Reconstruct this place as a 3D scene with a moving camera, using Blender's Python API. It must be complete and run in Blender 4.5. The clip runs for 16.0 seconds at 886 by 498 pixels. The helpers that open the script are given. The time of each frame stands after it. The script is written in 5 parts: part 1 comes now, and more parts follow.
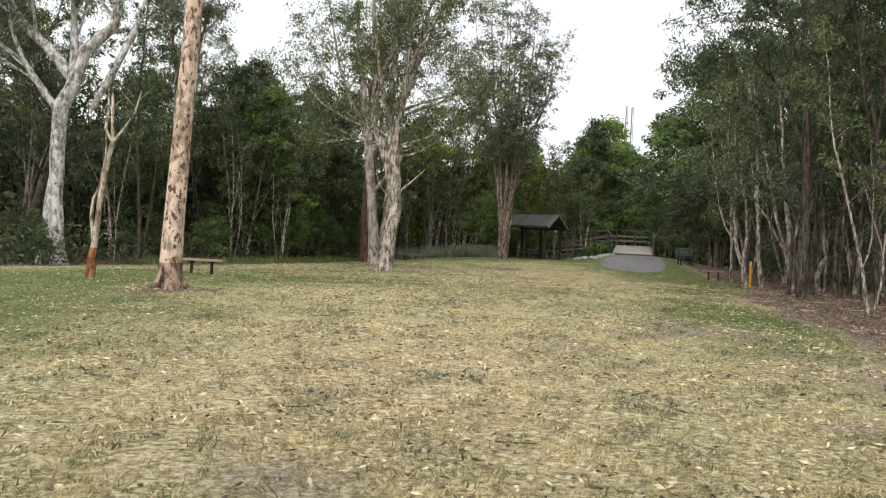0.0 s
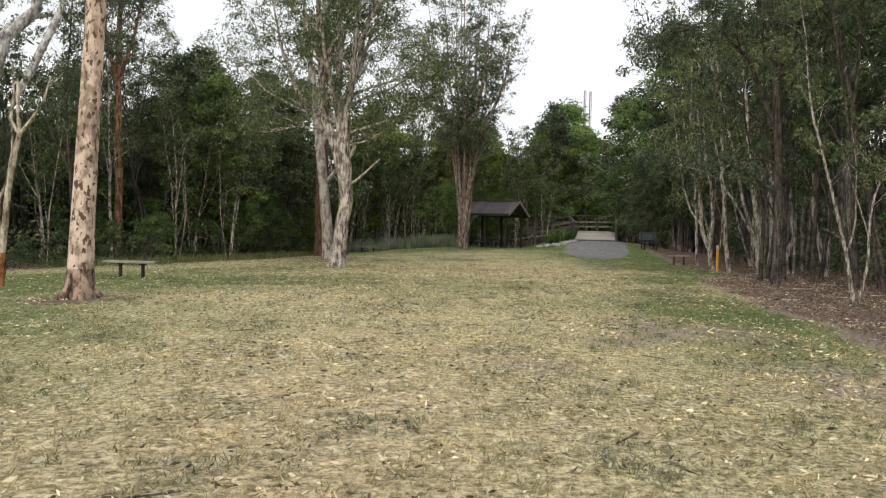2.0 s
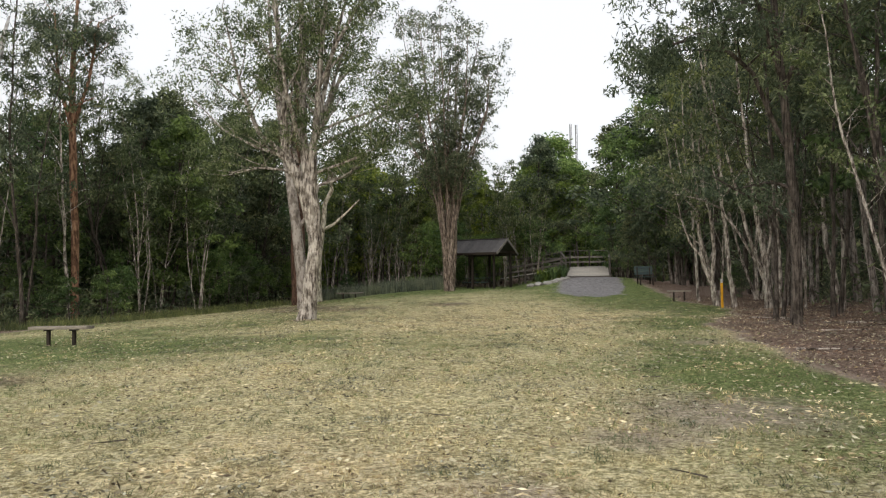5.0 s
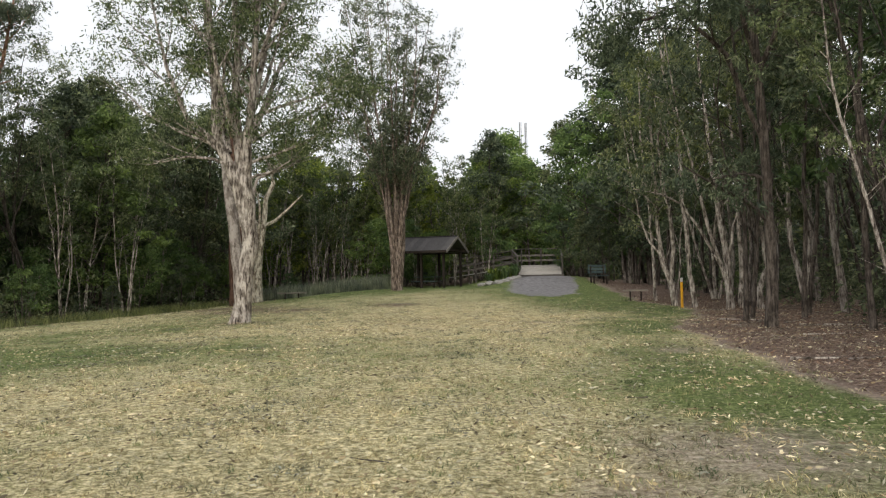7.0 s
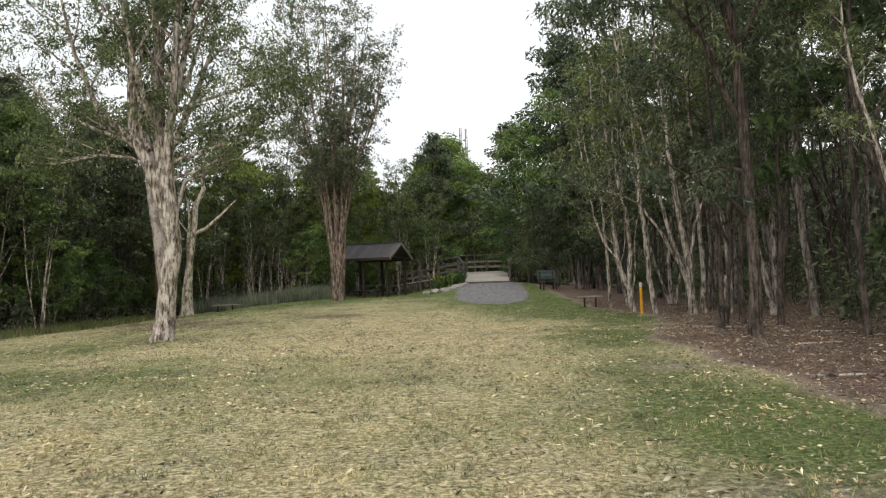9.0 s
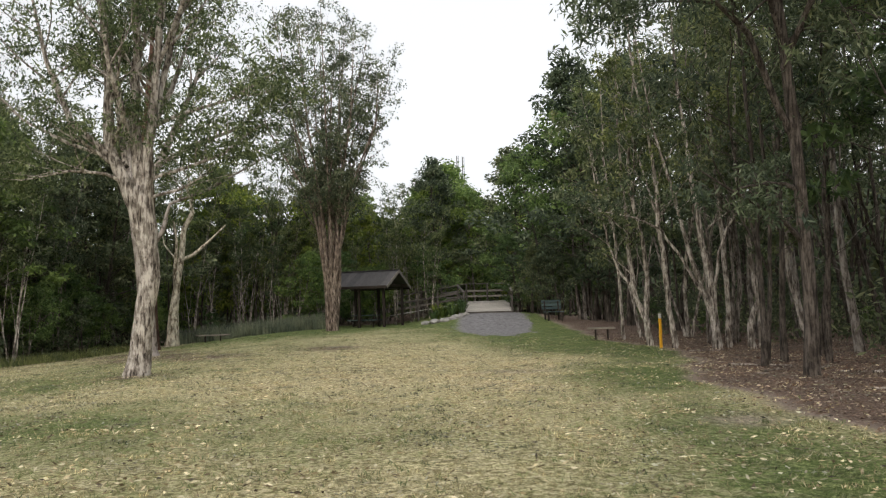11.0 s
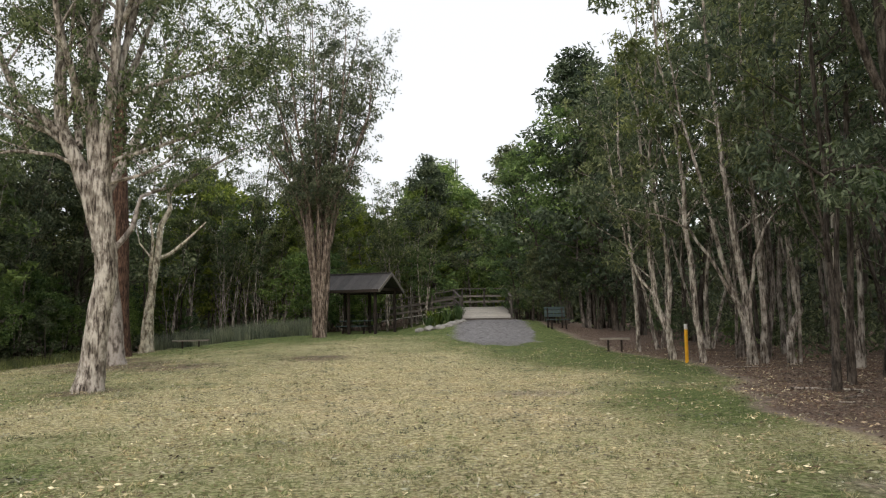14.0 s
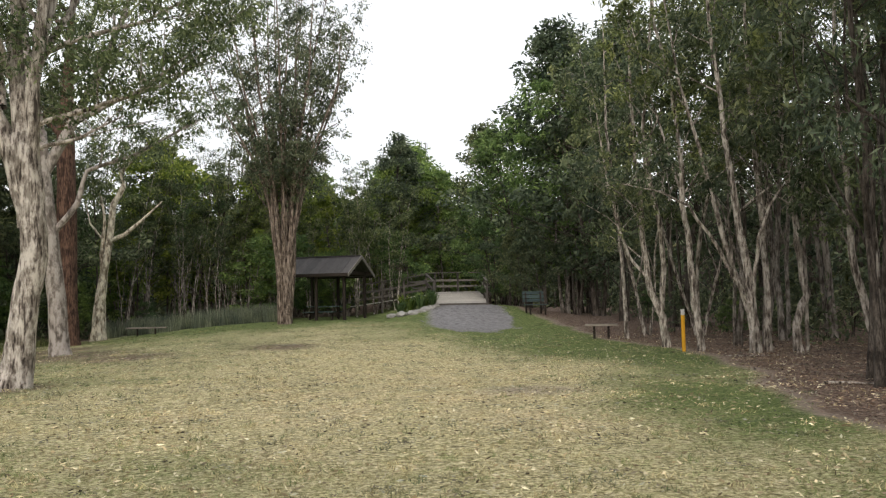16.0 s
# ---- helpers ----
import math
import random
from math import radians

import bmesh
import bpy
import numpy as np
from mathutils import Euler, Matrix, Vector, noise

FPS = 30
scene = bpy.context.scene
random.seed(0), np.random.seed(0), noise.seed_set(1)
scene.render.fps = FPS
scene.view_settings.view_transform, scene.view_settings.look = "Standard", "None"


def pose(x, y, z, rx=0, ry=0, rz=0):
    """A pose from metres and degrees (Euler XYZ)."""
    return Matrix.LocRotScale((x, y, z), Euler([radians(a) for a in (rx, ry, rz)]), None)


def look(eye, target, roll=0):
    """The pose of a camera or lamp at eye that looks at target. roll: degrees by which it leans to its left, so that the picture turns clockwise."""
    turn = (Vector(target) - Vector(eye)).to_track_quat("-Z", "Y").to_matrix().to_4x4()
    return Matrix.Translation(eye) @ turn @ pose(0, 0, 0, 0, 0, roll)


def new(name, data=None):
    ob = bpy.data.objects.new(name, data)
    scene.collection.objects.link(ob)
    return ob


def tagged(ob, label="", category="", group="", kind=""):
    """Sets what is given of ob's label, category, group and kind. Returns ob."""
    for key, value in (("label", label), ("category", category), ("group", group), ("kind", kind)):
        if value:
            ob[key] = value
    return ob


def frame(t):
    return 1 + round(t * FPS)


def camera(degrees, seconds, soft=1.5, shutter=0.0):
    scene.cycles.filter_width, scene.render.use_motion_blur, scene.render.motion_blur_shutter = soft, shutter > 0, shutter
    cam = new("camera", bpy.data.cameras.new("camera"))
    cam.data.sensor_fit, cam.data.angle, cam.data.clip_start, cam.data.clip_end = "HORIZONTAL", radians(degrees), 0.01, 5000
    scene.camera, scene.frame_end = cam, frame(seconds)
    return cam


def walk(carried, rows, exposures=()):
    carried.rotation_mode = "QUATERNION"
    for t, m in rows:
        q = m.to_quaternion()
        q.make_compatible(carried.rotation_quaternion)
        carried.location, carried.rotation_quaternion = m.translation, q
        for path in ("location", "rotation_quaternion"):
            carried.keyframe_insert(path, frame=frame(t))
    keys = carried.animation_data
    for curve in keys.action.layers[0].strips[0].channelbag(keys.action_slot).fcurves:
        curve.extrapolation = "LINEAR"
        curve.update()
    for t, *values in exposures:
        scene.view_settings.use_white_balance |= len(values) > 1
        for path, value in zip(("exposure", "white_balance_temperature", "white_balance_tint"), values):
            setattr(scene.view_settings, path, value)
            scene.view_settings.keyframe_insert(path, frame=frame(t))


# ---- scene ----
cam = camera(58.1, 16.0, soft=1.2)
PATH = [
    (0, look((0.043, 0.082, 1.295), (-0.089, 2.478, 1.292), 2.9)),
    (0.5, look((0.012, 0.560, 1.295), (-0.127, 2.956, 1.255), 1.6)),
    (1, look((0.044, 1.063, 1.314), (-0.101, 3.458, 1.270), 1.8)),
    (1.5, look((0.131, 1.508, 1.351), (-0.025, 3.902, 1.300), 1.5)),
    (2, look((0.242, 1.934, 1.420), (0.223, 4.334, 1.388), 1.3)),
    (2.5, look((0.364, 2.340, 1.477), (0.362, 4.740, 1.537), 1.4)),
    (3, look((0.406, 2.789, 1.496), (0.414, 5.189, 1.548), 1.3)),
    (3.2, look((0.427, 2.952, 1.493), (0.425, 5.351, 1.567), 1.1)),
    (5.3, look((0.725, 5.084, 1.672), (0.756, 7.482, 1.756), -1.6)),
    (5.5, look((0.725, 5.260, 1.673), (0.791, 7.657, 1.741), -1.8)),
    (6, look((0.757, 5.832, 1.674), (0.863, 8.228, 1.748), -1.8)),
    (6.5, look((0.788, 6.372, 1.655), (0.979, 8.764, 1.720), -2.3)),
    (7, look((0.808, 6.941, 1.669), (0.965, 9.334, 1.747), -1.0)),
    (7.5, look((0.806, 7.516, 1.650), (1.000, 9.906, 1.745), -0.8)),
    (8, look((0.794, 8.060, 1.669), (1.097, 10.439, 1.769), -1.9)),
    (8.5, look((0.800, 8.666, 1.690), (1.147, 11.039, 1.787), -2.1)),
    (9, look((0.785, 9.259, 1.680), (1.121, 11.633, 1.777), -1.9)),
    (9.2, look((0.817, 9.486, 1.668), (1.157, 11.860, 1.777), -2.0)),
    (11.3, look((0.809, 11.749, 1.746), (1.163, 14.116, 1.933), -1.6)),
    (11.5, look((0.798, 11.872, 1.762), (1.152, 14.237, 1.950), -1.6)),
    (12, look((0.809, 12.388, 1.769), (1.102, 14.764, 1.933), -1.4)),
    (12.5, look((0.823, 12.966, 1.801), (1.188, 15.332, 1.963), -2.6)),
    (13, look((0.844, 13.530, 1.820), (1.252, 15.888, 1.990), -2.3)),
    (13.5, look((0.865, 14.094, 1.823), (1.236, 16.458, 2.012), -0.5)),
    (14, look((0.931, 14.634, 1.805), (1.313, 16.996, 2.003), -1.0)),
    (14.5, look((0.973, 15.215, 1.826), (1.361, 17.575, 2.017), -1.6)),
    (15, look((0.992, 15.772, 1.816), (1.382, 18.134, 1.975), -1.5)),
    (15.5, look((1.069, 16.354, 1.819), (1.476, 18.714, 1.972), -1.1)),
    (16, look((1.051, 16.900, 1.799), (1.526, 19.247, 1.951), -1.1)),
]
walk(cam, PATH, [(0.0, -0.08), (3.0, -0.24), (7.5, -0.19), (9.0, -0.13), (12.0, -0.26), (14.5, -0.2), (16.0, -0.08)])

# ---- daylight: a white overcast sky with a weak wide sun behind it ----
SUN_EL, SUN_AZ = 30.0, 200.0
world = bpy.data.worlds.new("world")
scene.world = world
world.use_nodes = True
wn, wl = world.node_tree.nodes, world.node_tree.links
sky = wn.new("ShaderNodeTexSky")
sky.sky_type = "NISHITA"
sky.sun_disc = False
sky.sun_elevation = radians(SUN_EL)
sky.sun_rotation = radians(SUN_AZ)
sky.dust_density = 6.0
sky.ozone_density = 0.6
cloud = wn.new("ShaderNodeMix")
cloud.data_type = "RGBA"
cloud.inputs[0].default_value = 0.86
cloud.inputs[7].default_value = (9.6, 9.7, 9.9, 1)
wl.new(sky.outputs[0], cloud.inputs[6])
back = wn["Background"]
back.inputs[1].default_value = 0.138
wl.new(cloud.outputs[2], back.inputs[0])
sun = new("sun", bpy.data.lights.new("sun", "SUN"))
sun.data.energy, sun.data.angle, sun.data.color = 1.5, radians(34), (1.0, 0.96, 0.89)
az = radians(SUN_AZ)
sun.matrix_world = look((math.sin(az) * 40, math.cos(az) * 40, 40 * math.tan(radians(SUN_EL))), (0, 0, 0))


# ---- materials ----
def mat_new(name, rough=0.8):
    m = bpy.data.materials.new(name)
    m.use_nodes = True
    n, l = m.node_tree.nodes, m.node_tree.links
    b = n["Principled BSDF"]
    b.inputs["Roughness"].default_value = rough
    b.inputs["Specular IOR Level"].default_value = 0.3
    return m, n, l, b


def noise_node(n, l, scale, detail=4, rough=0.6, stretch=None, space="Object"):
    co = n.new("ShaderNodeTexCoord")
    t = n.new("ShaderNodeTexNoise")
    t.inputs["Scale"].default_value = scale
    t.inputs["Detail"].default_value = detail
    t.inputs["Roughness"].default_value = rough
    if stretch:
        mp = n.new("ShaderNodeMapping")
        mp.inputs["Scale"].default_value = stretch
        l.new(co.outputs[space], mp.inputs[0])
        l.new(mp.outputs[0], t.inputs[0])
    else:
        l.new(co.outputs[space], t.inputs[0])
    return t


def ramp_node(n, l, src, stops):
    r = n.new("ShaderNodeValToRGB")
    while len(r.color_ramp.elements) < len(stops):
        r.color_ramp.elements.new(0.5)
    for e, (p, c) in zip(r.color_ramp.elements, stops):
        e.position, e.color = p, (*c, 1) if len(c) == 3 else c
    l.new(src, r.inputs[0])
    return r


def mix_node(n, l, fac, a, b, mode="MIX"):
    m = n.new("ShaderNodeMix")
    m.data_type, m.blend_type = "RGBA", mode
    for sock, v in ((m.inputs[0], fac), (m.inputs[6], a), (m.inputs[7], b)):
        if hasattr(v, "is_output"):
            l.new(v, sock)
        elif sock == m.inputs[0]:
            sock.default_value = v
        else:
            sock.default_value = (*v, 1)
    return m.outputs[2]


def bump_node(n, l, b, src, dist, strength=0.6):
    u = n.new("ShaderNodeBump")
    u.inputs["Distance"].default_value, u.inputs["Strength"].default_value = dist, strength
    l.new(src, u.inputs["Height"])
    l.new(u.outputs[0], b.inputs["Normal"])


def bark(name, light, mid, dark, streak=5.0, spots=None, patch=0.0):
    """Bark with vertical streaks; spots: (colour, size) of flaked patches."""
    m, n, l, b = mat_new(name, 0.9)
    s = noise_node(n, l, 3.0, 6, 0.7, (streak * 1.4, streak * 1.4, 0.8))
    big = noise_node(n, l, 3.2, 4, 0.65, (1.5, 1.5, 0.8))
    c = ramp_node(n, l, s.outputs[0], [(0.39, dark), (0.47, mid), (0.56, light)]).outputs[0]
    w = ramp_node(n, l, big.outputs[0], [(0.42, (0.42, 0.39, 0.36)), (0.54, (1.12, 1.11, 1.1))]).outputs[0]
    c = mix_node(n, l, 0.85, c, w, "MULTIPLY")
    if spots:
        co = n.new("ShaderNodeTexCoord")
        mp = n.new("ShaderNodeMapping")
        mp.inputs["Scale"].default_value = (1.5, 1.5, 0.8)
        l.new(co.outputs["Object"], mp.inputs[0])
        nz = n.new("ShaderNodeTexNoise")
        nz.inputs["Scale"].default_value = spots[1]
        nz.inputs["Detail"].default_value = 2.5
        l.new(mp.outputs[0], nz.inputs[0])
        k = ramp_node(n, l, nz.outputs[0], [(0.57, (0, 0, 0)), (0.61, (1, 1, 1))]).outputs[0]
        c = mix_node(n, l, k, c, spots[0])
    l.new(c, b.inputs["Base Color"])
    bump_node(n, l, b, s.outputs[0], 0.06, 1.0)
    return m


BARK_PAPER = bark("paperbark", (0.58, 0.53, 0.47), (0.33, 0.285, 0.245), (0.07, 0.056, 0.047), 3.0)
BARK_PAPER_RED = bark("paperbark_red", (0.37, 0.3, 0.25), (0.2, 0.15, 0.12), (0.05, 0.037, 0.03), 3.5)
BARK_SPOT = bark("spotted_gum_bark", (0.68, 0.54, 0.44), (0.62, 0.48, 0.385), (0.52, 0.39, 0.3), 1.5, ((0.13, 0.075, 0.05), 8.5))
BARK_WHITE = bark("white_gum_bark", (0.66, 0.65, 0.64), (0.5, 0.49, 0.48), (0.2, 0.19, 0.185), 1.4)
BARK_RED = bark("red_bark", (0.17, 0.1, 0.07), (0.1, 0.056, 0.04), (0.035, 0.02, 0.016), 5)
BARK_ORANGE = bark("burnt_orange_bark", (0.42, 0.2, 0.09), (0.3, 0.12, 0.05), (0.03, 0.018, 0.012), 3)
BARK_DARK = bark("dark_bark", (0.16, 0.135, 0.115), (0.09, 0.075, 0.062), (0.035, 0.028, 0.024), 6)
BARK_GREY = bark("grey_bark", (0.38, 0.34, 0.305), (0.23, 0.2, 0.175), (0.09, 0.075, 0.063), 3)
BARK_BLACK = bark("charred_bark", (0.05, 0.03, 0.024), (0.028, 0.016, 0.012), (0.012, 0.008, 0.006), 6)


def leaf_mat(name, a, b_, c_, glow=0.42):
    m = bpy.data.materials.new(name)
    m.use_nodes = True
    n, l = m.node_tree.nodes, m.node_tree.links
    b = n["Principled BSDF"]
    b.inputs["Roughness"].default_value = 0.5
    b.inputs["Specular IOR Level"].default_value = 0.35
    g = n.new("ShaderNodeNewGeometry")
    o = n.new("ShaderNodeObjectInfo")
    r = ramp_node(n, l, g.outputs["Random Per Island"], [(0.0, a), (0.55, b_), (1.0, c_)])
    t = noise_node(n, l, 1.1, 3)
    shade = ramp_node(n, l, t.outputs[0], [(0.36, (0.5, 0.56, 0.56)), (0.62, (1.45, 1.4, 1.2))])
    c = mix_node(n, l, 1.0, r.outputs[0], shade.outputs[0], "MULTIPLY")
    per = ramp_node(n, l, o.outputs["Random"], [(0.0, (0.75, 0.8, 0.85)), (0.5, (1.0, 1.0, 1.0)), (1.0, (1.2, 1.12, 0.9))])
    c = mix_node(n, l, 1.0, c, per.outputs[0], "MULTIPLY")
    l.new(c, b.inputs["Base Color"])
    tr = n.new("ShaderNodeBsdfTranslucent")
    l.new(c, tr.inputs[0])
    mx = n.new("ShaderNodeMixShader")
    mx.inputs[0].default_value = glow
    l.new(b.outputs[0], mx.inputs[1])
    l.new(tr.outputs[0], mx.inputs[2])
    l.new(mx.outputs[0], n["Material Output"].inputs[0])
    return m


LEAF_GUM = leaf_mat("gum_leaf", (0.07, 0.088, 0.054), (0.135, 0.16, 0.098), (0.26, 0.285, 0.2), 0.46)
LEAF_PAPER = leaf_mat("paperbark_leaf", (0.062, 0.086, 0.042), (0.13, 0.168, 0.08), (0.28, 0.325, 0.19), 0.46)
LEAF_OAK = leaf_mat("sheoak_leaf", (0.055, 0.076, 0.045), (0.12, 0.152, 0.09), (0.28, 0.315, 0.21), 0.46)
LEAF_BRIGHT = leaf_mat("bright_leaf", (0.1, 0.15, 0.035), (0.2, 0.27, 0.06), (0.36, 0.42, 0.13), 0.48)
LEAF_GREEN = leaf_mat("green_leaf", (0.06, 0.1, 0.04), (0.12, 0.185, 0.072), (0.22, 0.31, 0.14), 0.46)
LEAF_FRESH = leaf_mat("fresh_leaf", (0.08, 0.14, 0.045), (0.16, 0.245, 0.085), (0.29, 0.39, 0.16), 0.46)
LEAF_REED = leaf_mat("reed_leaf", (0.14, 0.16, 0.11), (0.24, 0.26, 0.19), (0.4, 0.41, 0.32), 0.3)
LEAF_DRY = leaf_mat("dry_leaf", (0.05, 0.035, 0.022), (0.42, 0.335, 0.215), (0.84, 0.77, 0.61), 0.1)
LEAF_LITTER = leaf_mat("litter_leaf", (0.07, 0.04, 0.03), (0.19, 0.115, 0.085), (0.46, 0.37, 0.31), 0.1)
GRASS_DRY = leaf_mat("dry_grass_blade", (0.24, 0.19, 0.1), (0.46, 0.385, 0.225), (0.8, 0.71, 0.47), 0.3)
GRASS_GREEN = leaf_mat("green_grass_blade", (0.09, 0.115, 0.042), (0.17, 0.2, 0.085), (0.34, 0.36, 0.185), 0.35)


def timber(name, light, dark, scale=6.0, axis=(1, 8, 8)):
    m, n, l, b = mat_new(name, 0.85)
    s = noise_node(n, l, scale, 5, 0.6, axis)
    c = ramp_node(n, l, s.outputs[0], [(0.3, dark), (0.7, light)]).outputs[0]
    o = n.new("ShaderNodeObjectInfo")
    per = ramp_node(n, l, o.outputs["Random"], [(0.0, (0.75, 0.75, 0.75)), (1.0, (1.15, 1.13, 1.1))])
    c = mix_node(n, l, 1.0, c, per.outputs[0], "MULTIPLY")
    l.new(c, b.inputs["Base Color"])
    bump_node(n, l, b, s.outputs[0], 0.004)
    return m


WOOD_DARK = timber("dark_stained_timber", (0.055, 0.042, 0.034), (0.022, 0.016, 0.013))
WOOD_GREY = timber("weathered_grey_timber", (0.3, 0.28, 0.255), (0.15, 0.135, 0.12))
WOOD_DECK = timber("bleached_deck_timber", (0.6, 0.58, 0.55), (0.42, 0.4, 0.375))
WOOD_RAIL = timber("weathered_brown_rail", (0.15, 0.135, 0.122), (0.06, 0.052, 0.046))
WOOD_BENCH = timber("weathered_bench_timber", (0.34, 0.3, 0.255), (0.17, 0.145, 0.12))
PLASTIC_GREEN = timber("dark_green_slat", (0.1, 0.145, 0.145), (0.055, 0.078, 0.08))
ROOF = timber("charcoal_roof_sheet", (0.105, 0.1, 0.1), (0.06, 0.056, 0.058), 3.0, (6, 1, 1))
YELLOW = timber("yellow_paint", (0.75, 0.4, 0.03), (0.58, 0.29, 0.02), 5.0, (2, 2, 1))
CAP = timber("pale_cap", (0.8, 0.78, 0.78), (0.62, 0.6, 0.6), 8.0, (2, 2, 2))
STEEL = timber("galvanised_steel", (0.35, 0.36, 0.37), (0.25, 0.26, 0.27), 8.0, (1, 1, 1))


def stone(name, a, b_, scale):
    m, n, l, b = mat_new(name, 0.9)
    s = noise_node(n, l, scale, 6, 0.7)
    l.new(ramp_node(n, l, s.outputs[0], [(0.3, a), (0.7, b_)]).outputs[0], b.inputs["Base Color"])
    bump_node(n, l, b, s.outputs[0], 0.02)
    return m


ROCK = stone("pale_rock", (0.2, 0.19, 0.18), (0.48, 0.46, 0.43), 6.0)
GRAVEL = stone("grey_gravel", (0.1, 0.094, 0.098), (0.36, 0.345, 0.35), 5.0)


def ground_material():
    """Mown dry grass, green patches and brown leaf litter, by the sheet's cover attribute and noise."""
    m, n, l, b = mat_new("park_ground", 0.95)
    b.inputs["Specular IOR Level"].default_value = 0.12
    at = n.new("ShaderNodeAttribute")
    at.attribute_name = "cover"
    sep = n.new("ShaderNodeSeparateColor")
    l.new(at.outputs["Color"], sep.inputs[0])
    fine = noise_node(n, l, 15.0, 7, 0.84)
    mid = noise_node(n, l, 5.5, 5, 0.7)
    wide = noise_node(n, l, 0.55, 4, 0.6)
    fleck = noise_node(n, l, 17.0, 4, 0.7, (1.0, 1.35, 1.0))

    def soft(src, other, gain):
        a = n.new("ShaderNodeMath")
        a.operation = "SUBTRACT"
        l.new(other.outputs[0], a.inputs[0])
        a.inputs[1].default_value = 0.5
        k = n.new("ShaderNodeMath")
        k.operation = "MULTIPLY_ADD"
        l.new(a.outputs[0], k.inputs[0])
        k.inputs[1].default_value = gain
        l.new(src, k.inputs[2])
        return k.outputs[0]

    straw = ramp_node(n, l, fine.outputs[0], [(0.37, (0.085, 0.073, 0.034)), (0.48, (0.4, 0.35, 0.185)), (0.58, (0.85, 0.765, 0.5))]).outputs[0]
    sand = ramp_node(n, l, fine.outputs[0], [(0.37, (0.12, 0.09, 0.048)), (0.48, (0.53, 0.425, 0.25)), (0.58, (0.88, 0.76, 0.53))]).outputs[0]
    green = ramp_node(n, l, fine.outputs[0], [(0.35, (0.035, 0.048, 0.02)), (0.5, (0.125, 0.165, 0.056)), (0.64, (0.36, 0.4, 0.18))]).outputs[0]
    litter = ramp_node(n, l, fine.outputs[0], [(0.36, (0.045, 0.029, 0.022)), (0.5, (0.155, 0.108, 0.085)), (0.63, (0.42, 0.33, 0.275))]).outputs[0]
    bare = ramp_node(n, l, fine.outputs[0], [(0.3, (0.2, 0.155, 0.125)), (0.7, (0.4, 0.325, 0.27))]).outputs[0]
    k0 = ramp_node(n, l, soft(sep.outputs[2], wide, 1.2), [(0.35, (0, 0, 0)), (0.75, (1, 1, 1))]).outputs[0]
    c = mix_node(n, l, k0, straw, sand)
    k1 = ramp_node(n, l, soft(sep.outputs[1], mid, 1.1), [(0.3, (0, 0, 0)), (0.75, (1, 1, 1))]).outputs[0]
    c = mix_node(n, l, k1, c, green)
    k3 = ramp_node(n, l, fleck.outputs[0], [(0.64, (0, 0, 0)), (0.72, (0.8, 0.8, 0.8))]).outputs[0]
    c = mix_node(n, l, k3, c, (0.1, 0.07, 0.04))
    edge = ramp_node(n, l, soft(sep.outputs[0], mid, 0.5), [(0.15, (0, 0, 0)), (0.4, (1, 1, 1))]).outputs[0]
    c = mix_node(n, l, edge, c, bare)
    k2 = ramp_node(n, l, soft(sep.outputs[0], mid, 0.8), [(0.4, (0, 0, 0)), (0.7, (1, 1, 1))]).outputs[0]
    c = mix_node(n, l, k2, c, litter)
    at2 = n.new("ShaderNodeAttribute")
    at2.attribute_name = "worn"
    sep2 = n.new("ShaderNodeSeparateColor")
    l.new(at2.outputs["Color"], sep2.inputs[0])
    k4 = ramp_node(n, l, soft(sep2.outputs[0], mid, 1.2), [(0.35, (0, 0, 0)), (0.85, (0.9, 0.9, 0.9))]).outputs[0]
    soil = ramp_node(n, l, fine.outputs[0], [(0.34, (0.13, 0.1, 0.08)), (0.5, (0.34, 0.28, 0.225)), (0.64, (0.62, 0.54, 0.45))]).outputs[0]
    c = mix_node(n, l, k4, c, soil)
    k5 = ramp_node(n, l, soft(sep2.outputs[1], mid, 1.1), [(0.3, (0, 0, 0)), (0.7, (1, 1, 1))]).outputs[0]
    grit = ramp_node(n, l, fine.outputs[0], [(0.34, (0.12, 0.114, 0.12)), (0.64, (0.38, 0.365, 0.37))]).outputs[0]
    c = mix_node(n, l, k5, c, grit)
    k6 = ramp_node(n, l, soft(sep2.outputs[2], mid, 1.2), [(0.35, (0, 0, 0)), (0.8, (0.85, 0.85, 0.85))]).outputs[0]
    c = mix_node(n, l, k6, c, litter)
    var = ramp_node(n, l, mid.outputs[0], [(0.36, (0.8, 0.81, 0.81)), (0.62, (1.27, 1.25, 1.21))]).outputs[0]
    c = mix_node(n, l, 1.0, c, var, "MULTIPLY")
    l.new(c, b.inputs["Base Color"])
    bump_node(n, l, b, fine.outputs[0], 0.045, 0.9)
    return m


GROUND = ground_material()


# ---- helpers for geometry ----
def step(a, b, v):
    q = min(1.0, max(0.0, (v - a) / (b - a)))
    return q * q * (3 - 2 * q)


def gz(x, y):
    """Height of the ground."""
    z = 0.28 * step(2, 22, y) - 0.08 * step(26, 37, y) + 0.66 * step(39, 62, y) * step(-12, 3, x)
    z += 0.62 * step(51, 62, y) * step(5.5, 9.6, x) * step(18, 13, x)
    return z - 0.03 * max(0.0, min(20.0, -x - 2))


def turf(x, y):
    """The ground with its small unevenness."""
    return gz(x, y) + 0.025 * noise.noise((x * 0.5, y * 0.5, 0)) + 0.012 * noise.noise((x * 1.7, y * 1.7, 5)) - 0.02


